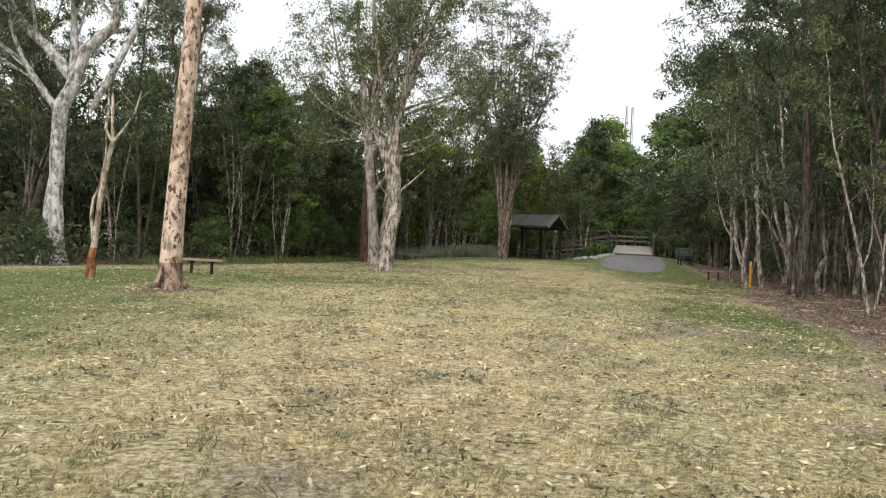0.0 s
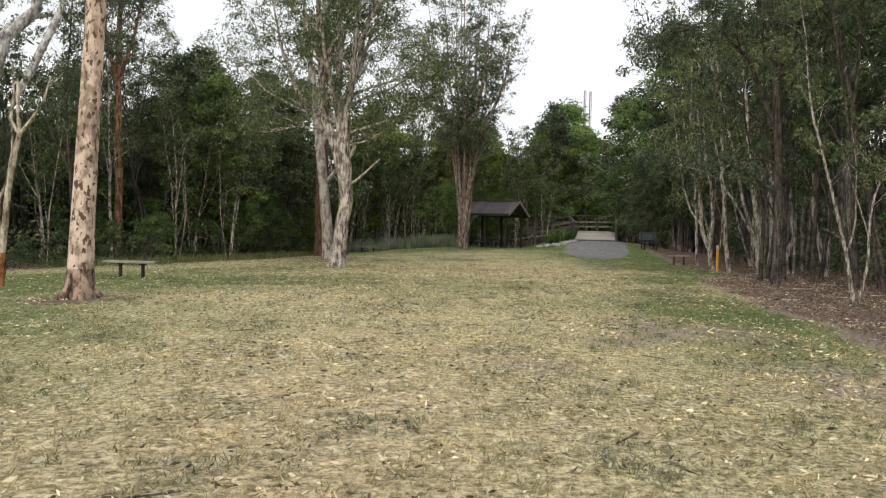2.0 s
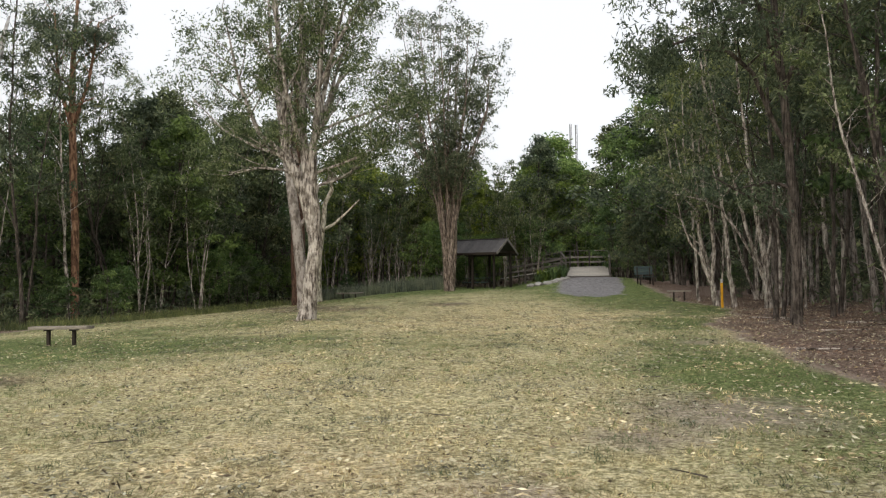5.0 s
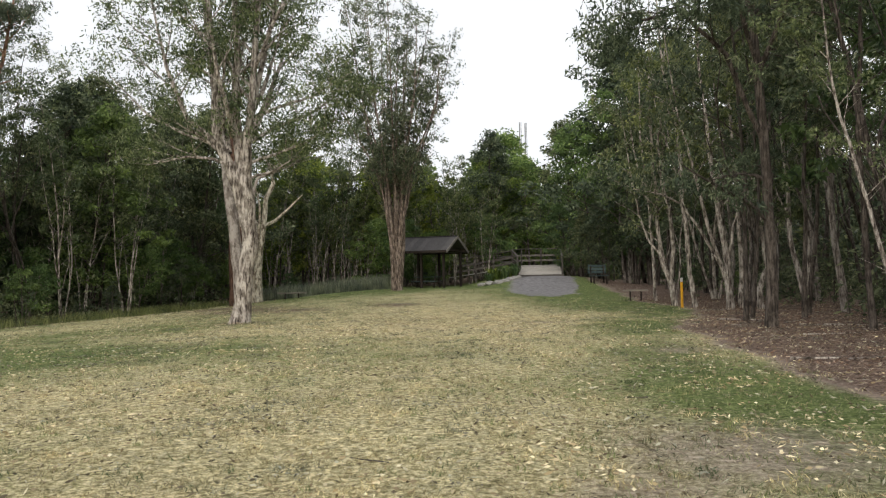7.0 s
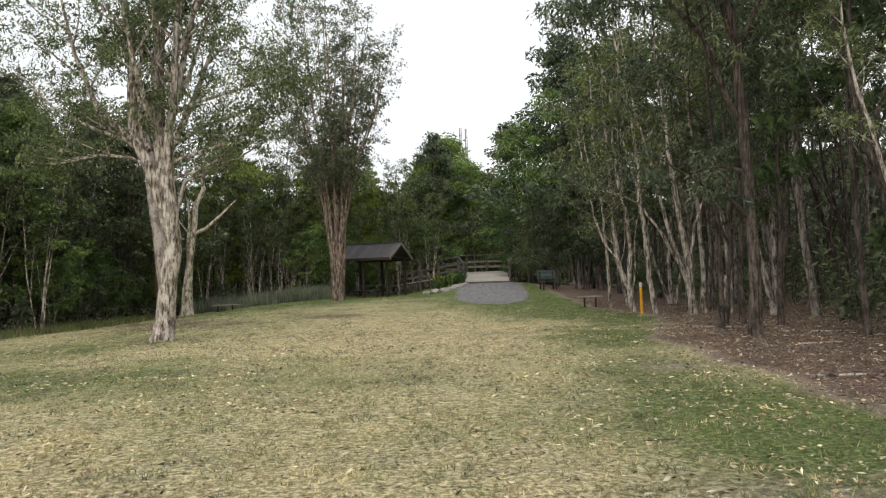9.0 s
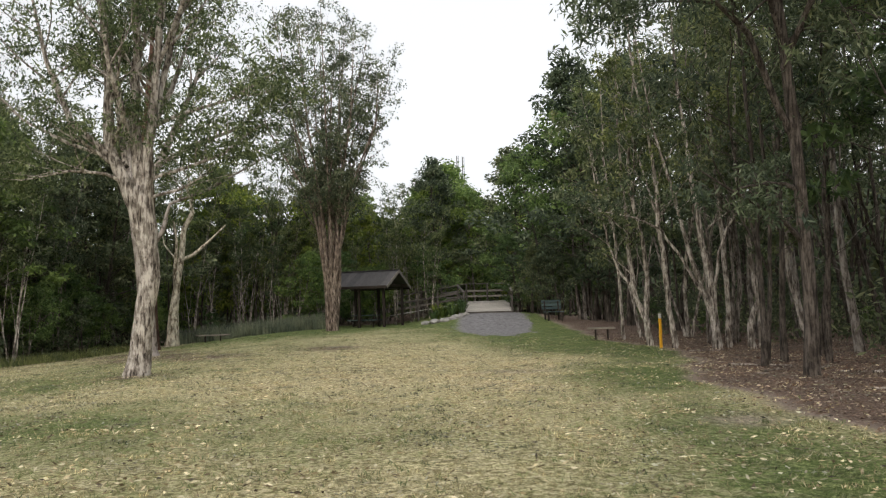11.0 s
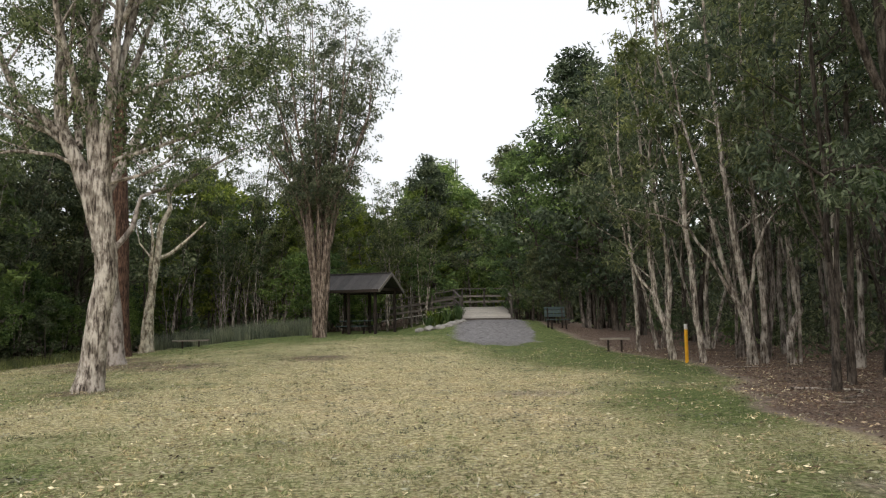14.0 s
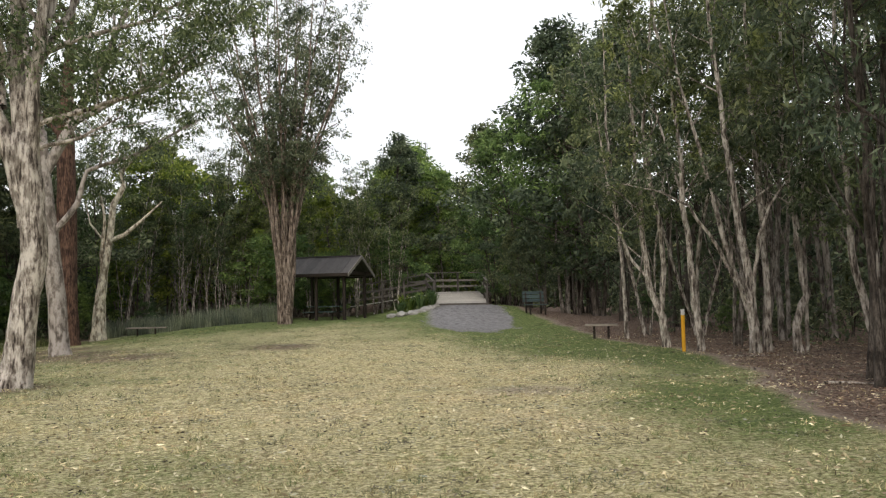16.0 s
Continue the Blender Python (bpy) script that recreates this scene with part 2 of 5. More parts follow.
class Build:
    """Collects vertices and faces of one mesh."""

    def __init__(self):
        self.v, self.f = [], []

    def add(self, verts, faces):
        k = len(self.v)
        self.v.extend(verts)
        self.f.extend([tuple(i + k for i in f) for f in faces])

    def tube(self, pts, radii, sides=6, wobble=0.0, rnd=random):
        pts = [Vector(p) for p in pts]
        ring, k = [], len(self.v)
        ref = Vector((1, 0, 0))
        for i, p in enumerate(pts):
            d = (pts[min(i + 1, len(pts) - 1)] - pts[max(i - 1, 0)]).normalized()
            u = (ref - d * ref.dot(d))
            if u.length < 1e-3:
                u = d.orthogonal()
            u.normalize()
            w = d.cross(u)
            for j in range(sides):
                a = 2 * math.pi * j / sides
                r = radii[i] * (1 + wobble * (rnd.random() - 0.5))
                self.v.append(p + (u * math.cos(a) + w * math.sin(a)) * r)
        for i in range(len(pts) - 1):
            for j in range(sides):
                a, b = k + i * sides + j, k + i * sides + (j + 1) % sides
                self.f.append((a, b, b + sides, a + sides))
        if sides > 4:
            self.f.append(tuple(k + (len(pts) - 1) * sides + j for j in range(sides)))

    def beam(self, p0, p1, w, h, cham=0.12):
        """A squared length of timber with chamfered edges; h is measured upwards."""
        p0, p1 = Vector(p0), Vector(p1)
        d = (p1 - p0).normalized()
        up = Vector((0, 0, 1)) if abs(d.z) < 0.9 else Vector((0, 1, 0))
        s = d.cross(up).normalized()
        t = s.cross(d)
        c = min(w, h) * cham
        prof = [(-w / 2 + c, -h / 2), (w / 2 - c, -h / 2), (w / 2, -h / 2 + c), (w / 2, h / 2 - c), (w / 2 - c, h / 2), (-w / 2 + c, h / 2), (-w / 2, h / 2 - c), (-w / 2, -h / 2 + c)]
        k = len(self.v)
        for p in (p0, p1):
            self.v.extend([p + s * a + t * b for a, b in prof])
        for j in range(8):
            self.f.append((k + j, k + (j + 1) % 8, k + 8 + (j + 1) % 8, k + 8 + j))
        self.f.append(tuple(k + j for j in reversed(range(8))))
        self.f.append(tuple(k + 8 + j for j in range(8)))

    def mesh(self, name, material, smooth=False):
        me = bpy.data.meshes.new(name)
        me.from_pydata([tuple(v) for v in self.v], [], self.f)
        me.materials.append(material)
        if smooth:
            me.polygons.foreach_set("use_smooth", [True] * len(me.polygons))
        me.update()
        return me


def part(name, b, material, parent, label="", smooth=False):
    me = b.mesh(name, material, smooth) if isinstance(b, Build) else b
    ob = new(name, me)
    ob.parent = parent
    return tagged(ob, label)


def thing(name, x, y, label, category, group="", turn=0.0, z=None, kind=""):
    ob = new(name)
    ob.matrix_basis = pose(x, y, gz(x, y) if z is None else z, 0, 0, turn)
    return tagged(ob, label, category, group, kind)


def leaf_mesh(name, centres, dirs, length, width, material, rng, fold=0.25, jitter=0.35):
    """Many leaves, each two triangles folded along the midrib."""
    n = len(centres)
    d = dirs / np.maximum(np.linalg.norm(dirs, axis=1, keepdims=True), 1e-6)
    r = rng.normal(size=(n, 3))
    s = np.cross(d, r)
    s /= np.maximum(np.linalg.norm(s, axis=1, keepdims=True), 1e-6)
    q = np.cross(d, s)
    ln = length * (1 + jitter * rng.uniform(-1, 1, (n, 1)))
    wd = width * (1 + jitter * rng.uniform(-1, 1, (n, 1)))
    a = centres - d * ln / 2
    b = centres + d * ln / 2
    c = centres + s * wd / 2 + q * wd * fold - d * ln * 0.08
    e = centres - s * wd / 2 + q * wd * fold - d * ln * 0.08
    v = np.stack([a, c, b, e], 1).reshape(-1, 3)
    me = bpy.data.meshes.new(name)
    me.vertices.add(4 * n)
    me.vertices.foreach_set("co", v.astype(np.float32).ravel())
    base = 4 * np.arange(n)[:, None]
    tri = np.concatenate([base + [0, 1, 2], base + [0, 2, 3]], 1).astype(np.int32).ravel()
    me.loops.add(6 * n)
    me.loops.foreach_set("vertex_index", tri)
    me.polygons.add(2 * n)
    me.polygons.foreach_set("loop_start", np.arange(0, 6 * n, 3, dtype=np.int32))
    me.polygons.foreach_set("loop_total", np.full(2 * n, 3, dtype=np.int32))
    me.materials.append(material)
    me.update(calc_edges=True)
    return me


# ---- trees ----
def limb(rnd, start, way, length, radius, n, bend, rise, tip=0.3):
    """A wandering limb: its points and radii."""
    p, d = Vector(start), Vector(way).normalized()
    pts, rad = [p.copy()], [radius]
    for i in range(n):
        d = (d + Vector((rnd.gauss(0, bend), rnd.gauss(0, bend), rnd.gauss(0, bend * 0.5) + rise))).normalized()
        p = p + d * (length / n)
        pts.append(p.copy())
        rad.append(radius * (1 - (1 - tip) * (i + 1) / n))
    return pts, rad


def along(pts, f):
    k = f * (len(pts) - 1)
    i = min(int(k), len(pts) - 2)
    return pts[i].lerp(pts[i + 1], k - i), (pts[i + 1] - pts[i]).normalized()


def flare(rad, by=1.35):
    rad[0] *= by
    return rad


def branch_out(rnd, wood, ends, pts, rad, count, lo, hi, length, spread, rise, depth, droop=0.0, thin=0.45, outward=None):
    """Branches from a stem, and twigs from those; the twigs' points are gathered for the leaves."""
    for i in range(count):
        f = lo + (hi - lo) * (i + rnd.random()) / count
        p, d = along(pts, f)
        a = rnd.random() * 2 * math.pi
        side = Vector((math.cos(a), math.sin(a), 0))
        if outward is not None:
            side = (side + outward).normalized()
        w = (d * (1 - spread) + side * spread + Vector((0, 0, rise))).normalized()
        r0 = rad[min(int(f * (len(rad) - 1)), len(rad) - 1)]
        ln = length * (0.6 + 0.7 * rnd.random()) * (1.15 - 0.5 * f)
        n = 4 if depth > 0 else 2
        bp, br = limb(rnd, p, w, ln, max(0.008, r0 * thin), n, 0.16, 0.05 - droop, 0.25)
        wood.tube(bp, br, 4 if depth > 0 else 3)
        if depth > 0:
            branch_out(rnd, wood, ends, bp, br, 4, 0.3, 1.0, ln * 0.5, 0.6, rise * 0.5, depth - 1, droop, 0.5)
        else:
            ends.extend(bp[1:])
        if depth == 1:
            ends.append(bp[-1])


def crown_mesh(name, ends, count, spread, length, width, material, seed, droop=0.4, flat=0.75, per=36):
    """Leaves gathered in tufts at the twigs' ends, with gaps between the tufts."""
    rng = np.random.default_rng(seed)
    e = np.array([tuple(p) for p in ends])
    tufts = max(6, count // per)
    at = e[rng.integers(0, len(e), tufts)] + np.clip(rng.normal(size=(tufts, 3)), -1.7, 1.7) * spread * 0.75
    size = rng.uniform(0.45, 1.25, tufts) * spread
    pick = rng.integers(0, tufts, count)
    off = rng.normal(size=(count, 3))
    off /= np.maximum(np.linalg.norm(off, axis=1, keepdims=True), 1e-6)
    off *= (size[pick] * rng.uniform(0, 1, count) ** 0.45)[:, None]
    off[:, 2] *= flat
    d = rng.normal(size=(count, 3)) + off * 2.0
    d[:, 2] -= droop * 2
    return leaf_mesh(name, at[pick] + off, d, length, width, material, rng)


def smooth_mesh(b, name, material):
    return b.mesh(name, material, True)


def tree_thing(name, x, y, label, group="", turn=0.0, sink=0.06, category="tree"):
    return thing(name, x, y, label, category, group, turn, gz(x, y) - sink)


def slim_tree(seed, height, radius, bark_m, leaf_m, leaves, bare=0.4, stems=1, lean=0.05, droop=0.1, spread=0.34, llen=0.17, lwid=0.055, blen=2.2, branches=10, wander=0.075):
    """A slender forest tree with one or more stems, as trunk and crown meshes."""
    rnd = random.Random(seed)
    wood, ends = Build(), []
    turn = rnd.random() * 6.28
    for s in range(stems):
        a = turn + s * 6.28 / max(stems, 1) + rnd.uniform(-0.5, 0.5)
        ln = lean + (0.09 * rnd.random() if s else 0.0)
        h = height * (1 if s == 0 else 0.6 + 0.3 * rnd.random())
        r = radius * (1 if s == 0 else 0.7)
        pts, rad = limb(rnd, (0.14 * min(s, 1) * math.cos(a), 0.14 * min(s, 1) * math.sin(a), 0), (math.cos(a) * ln, math.sin(a) * ln, 1), h, r, 14, wander, 0.05, 0.16)
        wood.tube(pts, flare(rad, 1.3), 8, 0.16, rnd)
        fork = along(pts, rnd.uniform(0.14, 0.3))
        b = a + rnd.uniform(1.5, 4.5)
        fp, fr = limb(rnd, fork[0], (math.cos(b) * 0.34, math.sin(b) * 0.34, 1), h * 0.4, r * 0.5, 7, 0.1, 0.06, 0.25)
        wood.tube(fp, fr, 6, 0.1, rnd)
        branch_out(rnd, wood, ends, fp, fr, 4, 0.5, 1.0, blen * 0.6, 0.6, 0.2, 0, droop)
        branch_out(rnd, wood, ends, pts, rad, branches, bare, 0.98, blen, 0.62, 0.25, 1, droop)
        branch_out(rnd, wood, [], pts, rad, 4, 0.15, bare, 1.3, 0.7, 0.2, 0, 0.0, 0.22)
    tm = smooth_mesh(wood, "trunk", bark_m)
    cm = crown_mesh("crown", ends, leaves, spread, llen, lwid, leaf_m, seed, 0.35)
    return tm, cm


def bushy_tree(seed, height, radius, bark_m, leaf_m, leaves, width=2.2, low=0.08, llen=0.22, lwid=0.09, spread=0.42):
    """A dense tree with foliage nearly to the ground, in rounded layered boughs."""
    rnd = random.Random(seed)
    rng = np.random.default_rng(seed)
    wood = Build()
    main = None
    for s in range(3):
        a = s * 2.1 + rnd.random()
        pts, rad = limb(rnd, (0.15 * math.cos(a), 0.15 * math.sin(a), 0), (math.cos(a) * 0.1, math.sin(a) * 0.1, 1), height * (0.93 - 0.2 * s), radius * (1 - 0.25 * s), 8, 0.06, 0.03, 0.15)
        wood.tube(pts, flare(rad), 7, 0.1, rnd)
        main = main or pts
    tufts = max(10, leaves // 64)
    lobes = [(rnd.random() * 6.28, rnd.uniform(0.15, 0.85), rnd.uniform(0.25, 0.6)) for _ in range(7)]
    centres, sizes = [], []
    for k in range(tufts):
        f = rnd.random() ** 0.75
        a = rnd.random() * 6.283
        r = width * max(0.0, 1 - f ** 3.6) ** 0.5 * (0.6 + 0.4 * min(1.0, f / 0.2)) * math.sqrt(rnd.uniform(0.2, 1.0))
        for b, g, w in lobes:
            r *= 1 + w * math.exp(-((f - g) / 0.13) ** 2) * max(0.0, math.cos(a - b)) - 0.03
        stem, _d = along(main, min(0.98, low + (1 - low) * f))
        c = Vector((stem.x + r * math.cos(a), stem.y + r * math.sin(a), height * (low + (1 - low) * f) + rnd.gauss(0, 0.15)))
        centres.append(tuple(c))
        sizes.append(spread * rnd.uniform(0.7, 1.5))
        if k % 3 == 0:
            root, _d = along(main, max(0.03, min(0.95, low + (1 - low) * f - 0.1)))
            wood.tube([root, root.lerp(c, 0.5) + Vector((0, 0, -0.05)), c], [radius * 0.25, radius * 0.17, 0.01], 4)
    at, size = np.array(centres), np.array(sizes)
    pick = rng.integers(0, tufts, leaves)
    off = rng.normal(size=(leaves, 3))
    off /= np.maximum(np.linalg.norm(off, axis=1, keepdims=True), 1e-6)
    off *= (size[pick] * rng.uniform(0, 1, leaves) ** 0.4)[:, None]
    off[:, 2] *= 0.55
    d = rng.normal(size=(leaves, 3)) + off * 2.5
    d[:, 2] -= 0.4
    return smooth_mesh(wood, "trunk", bark_m), leaf_mesh("crown", at[pick] + off, d, llen, lwid, leaf_m, rng)


def plant_tree(proto, name, x, y, label, group, turn=0.0, size=1.0, tall=1.0):
    ob = tree_thing(name, x, y, label, group)
    ob.matrix_basis = Matrix.Translation((x, y, gz(x, y) - 0.06)) @ Matrix.Rotation(radians(turn), 4, "Z") @ Matrix.Diagonal((size, size, size * tall, 1))
    part("trunk", proto[0], None, ob)
    part("crown", proto[1], None, ob)
    return ob


# ---- the ground ----
LITTER_EDGE = [(-20, 4.6), (8, 5.2), (12, 5.85), (16, 6.3), (18.6, 6.5), (22, 7.3), (25, 7.7), (28, 8.6), (32.5, 10.9), (36, 12.2), (40, 12.9), (45, 12.6), (50, 13.6), (56, 13.6), (64, 14.5), (90, 15)]
WOODS_EDGE = [(-20, -23), (20, -20), (30, -18.6), (38, -16.8), (45, -13.2), (50, -11.5), (56, -10.2), (60, -9), (64, -6), (68, 3), (72, 8), (90, 10)]


def curve_at(table, y):
    for (a, p), (b, q) in zip(table, table[1:]):
        if y <= b:
            return p + (q - p) * max(0.0, (y - a) / (b - a))
    return table[-1][1]


def cover(x, y):
    """Leaf litter, green grass and sandy grass, 0 to 1 each."""
    lit = step(-0.7, 0.9, x - curve_at(LITTER_EDGE, y) + 0.5 * noise.noise((x * 0.4, y * 0.4, 3)))
    lit = max(lit, step(-1.2, 1.0, curve_at(WOODS_EDGE, y) - x + 0.6 * noise.noise((x * 0.35, y * 0.35, 9))))
    g = 0.36 + 0.42 * noise.noise((x * 0.13, y * 0.11, 1)) + 0.18 * noise.noise((x * 0.6, y * 0.5, 4))
    g += 0.22 * step(2.6, 0.3, abs(x - curve_at(LITTER_EDGE, y) + 1.4)) * step(8, 14, y)
    g += 0.4 * math.exp(-((x - 7.6) / 1.6) ** 2 - ((y - 27) / 3.5) ** 2) + 0.24 * math.exp(-((x - 5.3) / 1.6) ** 2 - ((y - 17.5) / 4.5) ** 2)
    g += 0.42 * step(43, 56, y) * step(-10, 2, x)
    g += 0.4 * math.exp(-((x + 5.5) / 3.5) ** 2 - ((y - 23) / 3.0) ** 2)
    g += 0.22 * step(-3, -7, x)
    g += 0.45 * math.exp(-((x - 9.6) / 3.0) ** 2 - ((y - 43) / 6.0) ** 2)
    s = 0.75 * math.exp(-((x + 0.6) / 3.2) ** 2 - ((y - 8) / 5.5) ** 2) + 0.5 * math.exp(-((x - 3.0) / 4.5) ** 2 - ((y - 30) / 8.0) ** 2)
    g -= 0.45 * s
    return lit, min(1, max(0, g)), min(1, s)


WORN = [(4.3, 9.6, 1.4), (3.3, 6.6, 0.9), (3.8, 13.5, 1.7), (2.6, 12.4, 0.9), (4.4, 8.3, 1.0), (6.0, 21.0, 0.8), (1.2, 10.5, 0.7), (5.2, 30.0, 1.2), (-1.0, 4.4, 0.7)]
BROWN = [(-6.3, 46.0, 3.0), (-3.8, 43.5, 2.0), (-4.6, 35.0, 1.3), (-7.0, 17.4, 1.4), (-8.0, 50.0, 3.0), (1.0, 45.0, 1.6)]
PATH_LINE = [(48.6, 8.3, 9.6), (49.5, 7.9, 10.1), (51, 7.6, 11.2), (53, 7.7, 11.9), (56, 8.2, 12.7), (59, 8.8, 13.0), (62.4, 9.3, 13.0)]


def fan_front(x):
    """How far the gravel reaches out on to the grass."""
    return 48.9 + 5.2 * ((x - 9.5) / 2.3) ** 2


def worn(x, y):
    """Bare soil, gravel beside the path, and leaf fall round the trunks, 0 to 1 each."""
    a = max(math.exp(-((x - p) ** 2 + (y - q) ** 2) / r ** 2) for p, q, r in WORN)
    c = max(math.exp(-((x - p) ** 2 + (y - q) ** 2) / r ** 2) for p, q, r in BROWN)
    lo, hi = curve_at([(t[0], t[1]) for t in PATH_LINE], y), curve_at([(t[0], t[2]) for t in PATH_LINE], y)
    g = step(-0.7, 0.6, min(x - lo, hi - x)) * step(-1.8, 1.2, y - fan_front(x)) * step(66, 63, y)
    return 0.85 * a, g, 0.95 * c


def build_ground():
    xs = np.concatenate([[-600, -300, -150, -80, -55], np.arange(-42, 42.1, 0.45), [55, 80, 150, 300, 600]])
    ys = np.concatenate([[-600, -300, -120, -50, -25], np.arange(-14, 88.1, 0.45), [100, 120, 160, 300, 600]])
    verts, cols, wear = [], [], []
    for y in ys:
        for x in xs:
            verts.append((x, y, turf(x, y) if abs(x) < 45 and -15 < y < 90 else gz(x, y) - 0.02))
            cols.append((*cover(x, y), 1.0))
            wear.append((*worn(x, y), 1.0))
    w = len(xs)
    faces = [(j * w + i, j * w + i + 1, (j + 1) * w + i + 1, (j + 1) * w + i) for j in range(len(ys) - 1) for i in range(w - 1)]
    me = bpy.data.meshes.new("ground")
    me.from_pydata(verts, [], faces)
    at = me.attributes.new("cover", "FLOAT_COLOR", "POINT")
    at.data.foreach_set("color", np.array(cols, dtype=np.float32).ravel())
    at = me.attributes.new("worn", "FLOAT_COLOR", "POINT")
    at.data.foreach_set("color", np.array(wear, dtype=np.float32).ravel())
    me.polygons.foreach_set("use_smooth", [True] * len(faces))
    me.materials.append(GROUND)
    return tagged(new("ground", me), "dry mown park grass with green patches and brown leaf litter", "ground", kind="structure")


build_ground()

# gravel fan that leads up to the footbridge


def build_gravel():
    """Loose gravel with a ragged, thinning rim."""
    b, st = Build(), 0.14
    nx, ny = int(6.6 / st), int(14.2 / st)
    left, right = [(t[0], t[1]) for t in PATH_LINE], [(t[0], t[2]) for t in PATH_LINE]
    index = {}

    def corner(i, j):
        if (i, j) not in index:
            x, y = 7.0 + i * st, 48.2 + j * st
            index[(i, j)] = len(b.v)
            b.v.append((x, y, turf(x, y) + 0.007))
        return index[(i, j)]

    for j in range(ny):
        for i in range(nx):
            x, y = 7.0 + (i + 0.5) * st, 48.2 + (j + 0.5) * st
            inside = min(x - curve_at(left, y), curve_at(right, y) - x, (y - fan_front(x)) * 0.3)
            ragged = 1.3 * noise.noise((x * 0.9, y * 0.35, 3)) + 0.7 * noise.noise((x * 2.6, y * 1.2, 8)) + 0.9 * noise.noise((x * 6.5, y * 4.5, 1))
            if y > 62.4 or inside + 0.8 * ragged < 0.12:
                continue
            b.f.append((corner(i, j), corner(i + 1, j), corner(i + 1, j + 1), corner(i, j + 1)))
    tagged(new("path", b.mesh("path", GRAVEL, True)), "grey gravel path fanning out below the footbridge", "path", kind="structure")


build_gravel()

# ---- the large single trees on the grass ----
def spotted_gum():
    t = tree_thing("spotted_gum_tree", -6.95, 17.45, "tall pale pink spotted gum with charred flared base on the grass")
    rnd = random.Random(11)
    w, low, ends = Build(), Build(), []
    pts = [Vector(p) for p in ((0, 0, 0.62), (0.03, 0, 1.6), (0.09, 0.02, 3.2), (0.17, 0.03, 5.0), (0.24, 0.05, 7.0), (0.33, 0.1, 9.5), (0.3, 0.2, 12.0), (0.5, 0.2, 15.0))]
    rad = [0.25, 0.225, 0.205, 0.19, 0.178, 0.155, 0.12, 0.06]
    w.tube(pts, rad, 20, 0.03, rnd)
    low.tube([(-0.02, 0, -0.05), (-0.02, 0, 0.1), (-0.01, 0, 0.3), (0, 0, 0.64)], [0.38, 0.32, 0.275, 0.254], 20, 0.07, rnd)
    for a in (0.3, 1.5, 2.6, 3.9, 5.2):
        low.tube([(0.26 * math.cos(a), 0.26 * math.sin(a), 0.2), (0.42 * math.cos(a), 0.42 * math.sin(a), 0.05), (0.58 * math.cos(a), 0.58 * math.sin(a), -0.06)], [0.08, 0.06, 0.03], 6)
    branch_out(rnd, w, ends, pts, rad, 9, 0.68, 1.0, 3.6, 0.6, 0.25, 1, 0.05)
    part("trunk", smooth_mesh(w, "trunk", BARK_SPOT), None, t)
    part("trunk_base", smooth_mesh(low, "trunk_base", bark("charred_foot", (0.4, 0.29, 0.22), (0.14, 0.085, 0.065), (0.035, 0.024, 0.02), 1.6)), None, t, "charred dark brown foot of the trunk")
    part("crown", crown_mesh("crown", ends, 7000, 0.4, 0.2, 0.05, LEAF_GUM, 11, 0.6), None, t)


def scarred_sapling():
    t = tree_thing("scarred_tree", -10.65, 21.2, "slender crooked young gum with a burnt orange base")
    rnd = random.Random(5)
    w, low, ends = Build(), Build(), []
    main = [Vector(p) for p in ((0.03, 0, 0.85), (0.1, 0, 1.5), (0.14, 0.03, 2.3), (0.3, 0.03, 3.3), (0.42, 0, 3.75))]
    w.tube(main, [0.085, 0.08, 0.078, 0.07, 0.06], 8, 0.08, rnd)
    side = [Vector(p) for p in ((0.02, 0, 1.0), (-0.1, 0.05, 1.7), (-0.06, 0.05, 2.2), (0.1, 0.08, 2.6), (0.2, 0.1, 3.4), (0.16, 0.1, 4.6))]
    w.tube(side, [0.06, 0.055, 0.05, 0.045, 0.035, 0.02], 6, 0.08, rnd)
    for path in (((0.42, 0, 3.75), (0.7, 0, 4.1), (0.95, 0.1, 4.6), (1.05, 0.2, 5.2)), ((0.42, 0, 3.75), (0.2, 0, 4.1), (0.22, 0.1, 4.7), (0.16, 0.1, 5.5)), ((0.42, 0, 3.75), (0.38, 0, 4.3), (0.3, 0.1, 5.2))):
        pp = [Vector(p) for p in path]
        w.tube(pp, [0.05, 0.045, 0.035, 0.015][:len(pp)], 6)
        branch_out(rnd, w, ends, pp, [0.05, 0.04, 0.03, 0.02], 3, 0.5, 1.0, 0.7, 0.6, 0.2, 0, 0.0)
    low.tube([(-0.03, 0, -0.05), (-0.02, 0, 0.2), (0.0, 0, 0.5), (0.03, 0, 0.87)], [0.13, 0.12, 0.13, 0.09], 9, 0.15, rnd)
    part("trunk", smooth_mesh(w, "trunk", bark("sapling_bark", (0.58, 0.52, 0.42), (0.42, 0.36, 0.27), (0.16, 0.12, 0.085), 2)), None, t)
    part("burnt_base", smooth_mesh(low, "burnt_base", BARK_ORANGE), None, t, "burnt orange and black scar at the base")
    part("crown", crown_mesh("crown", ends, 260, 0.25, 0.12, 0.035, LEAF_GUM, 5), None, t)


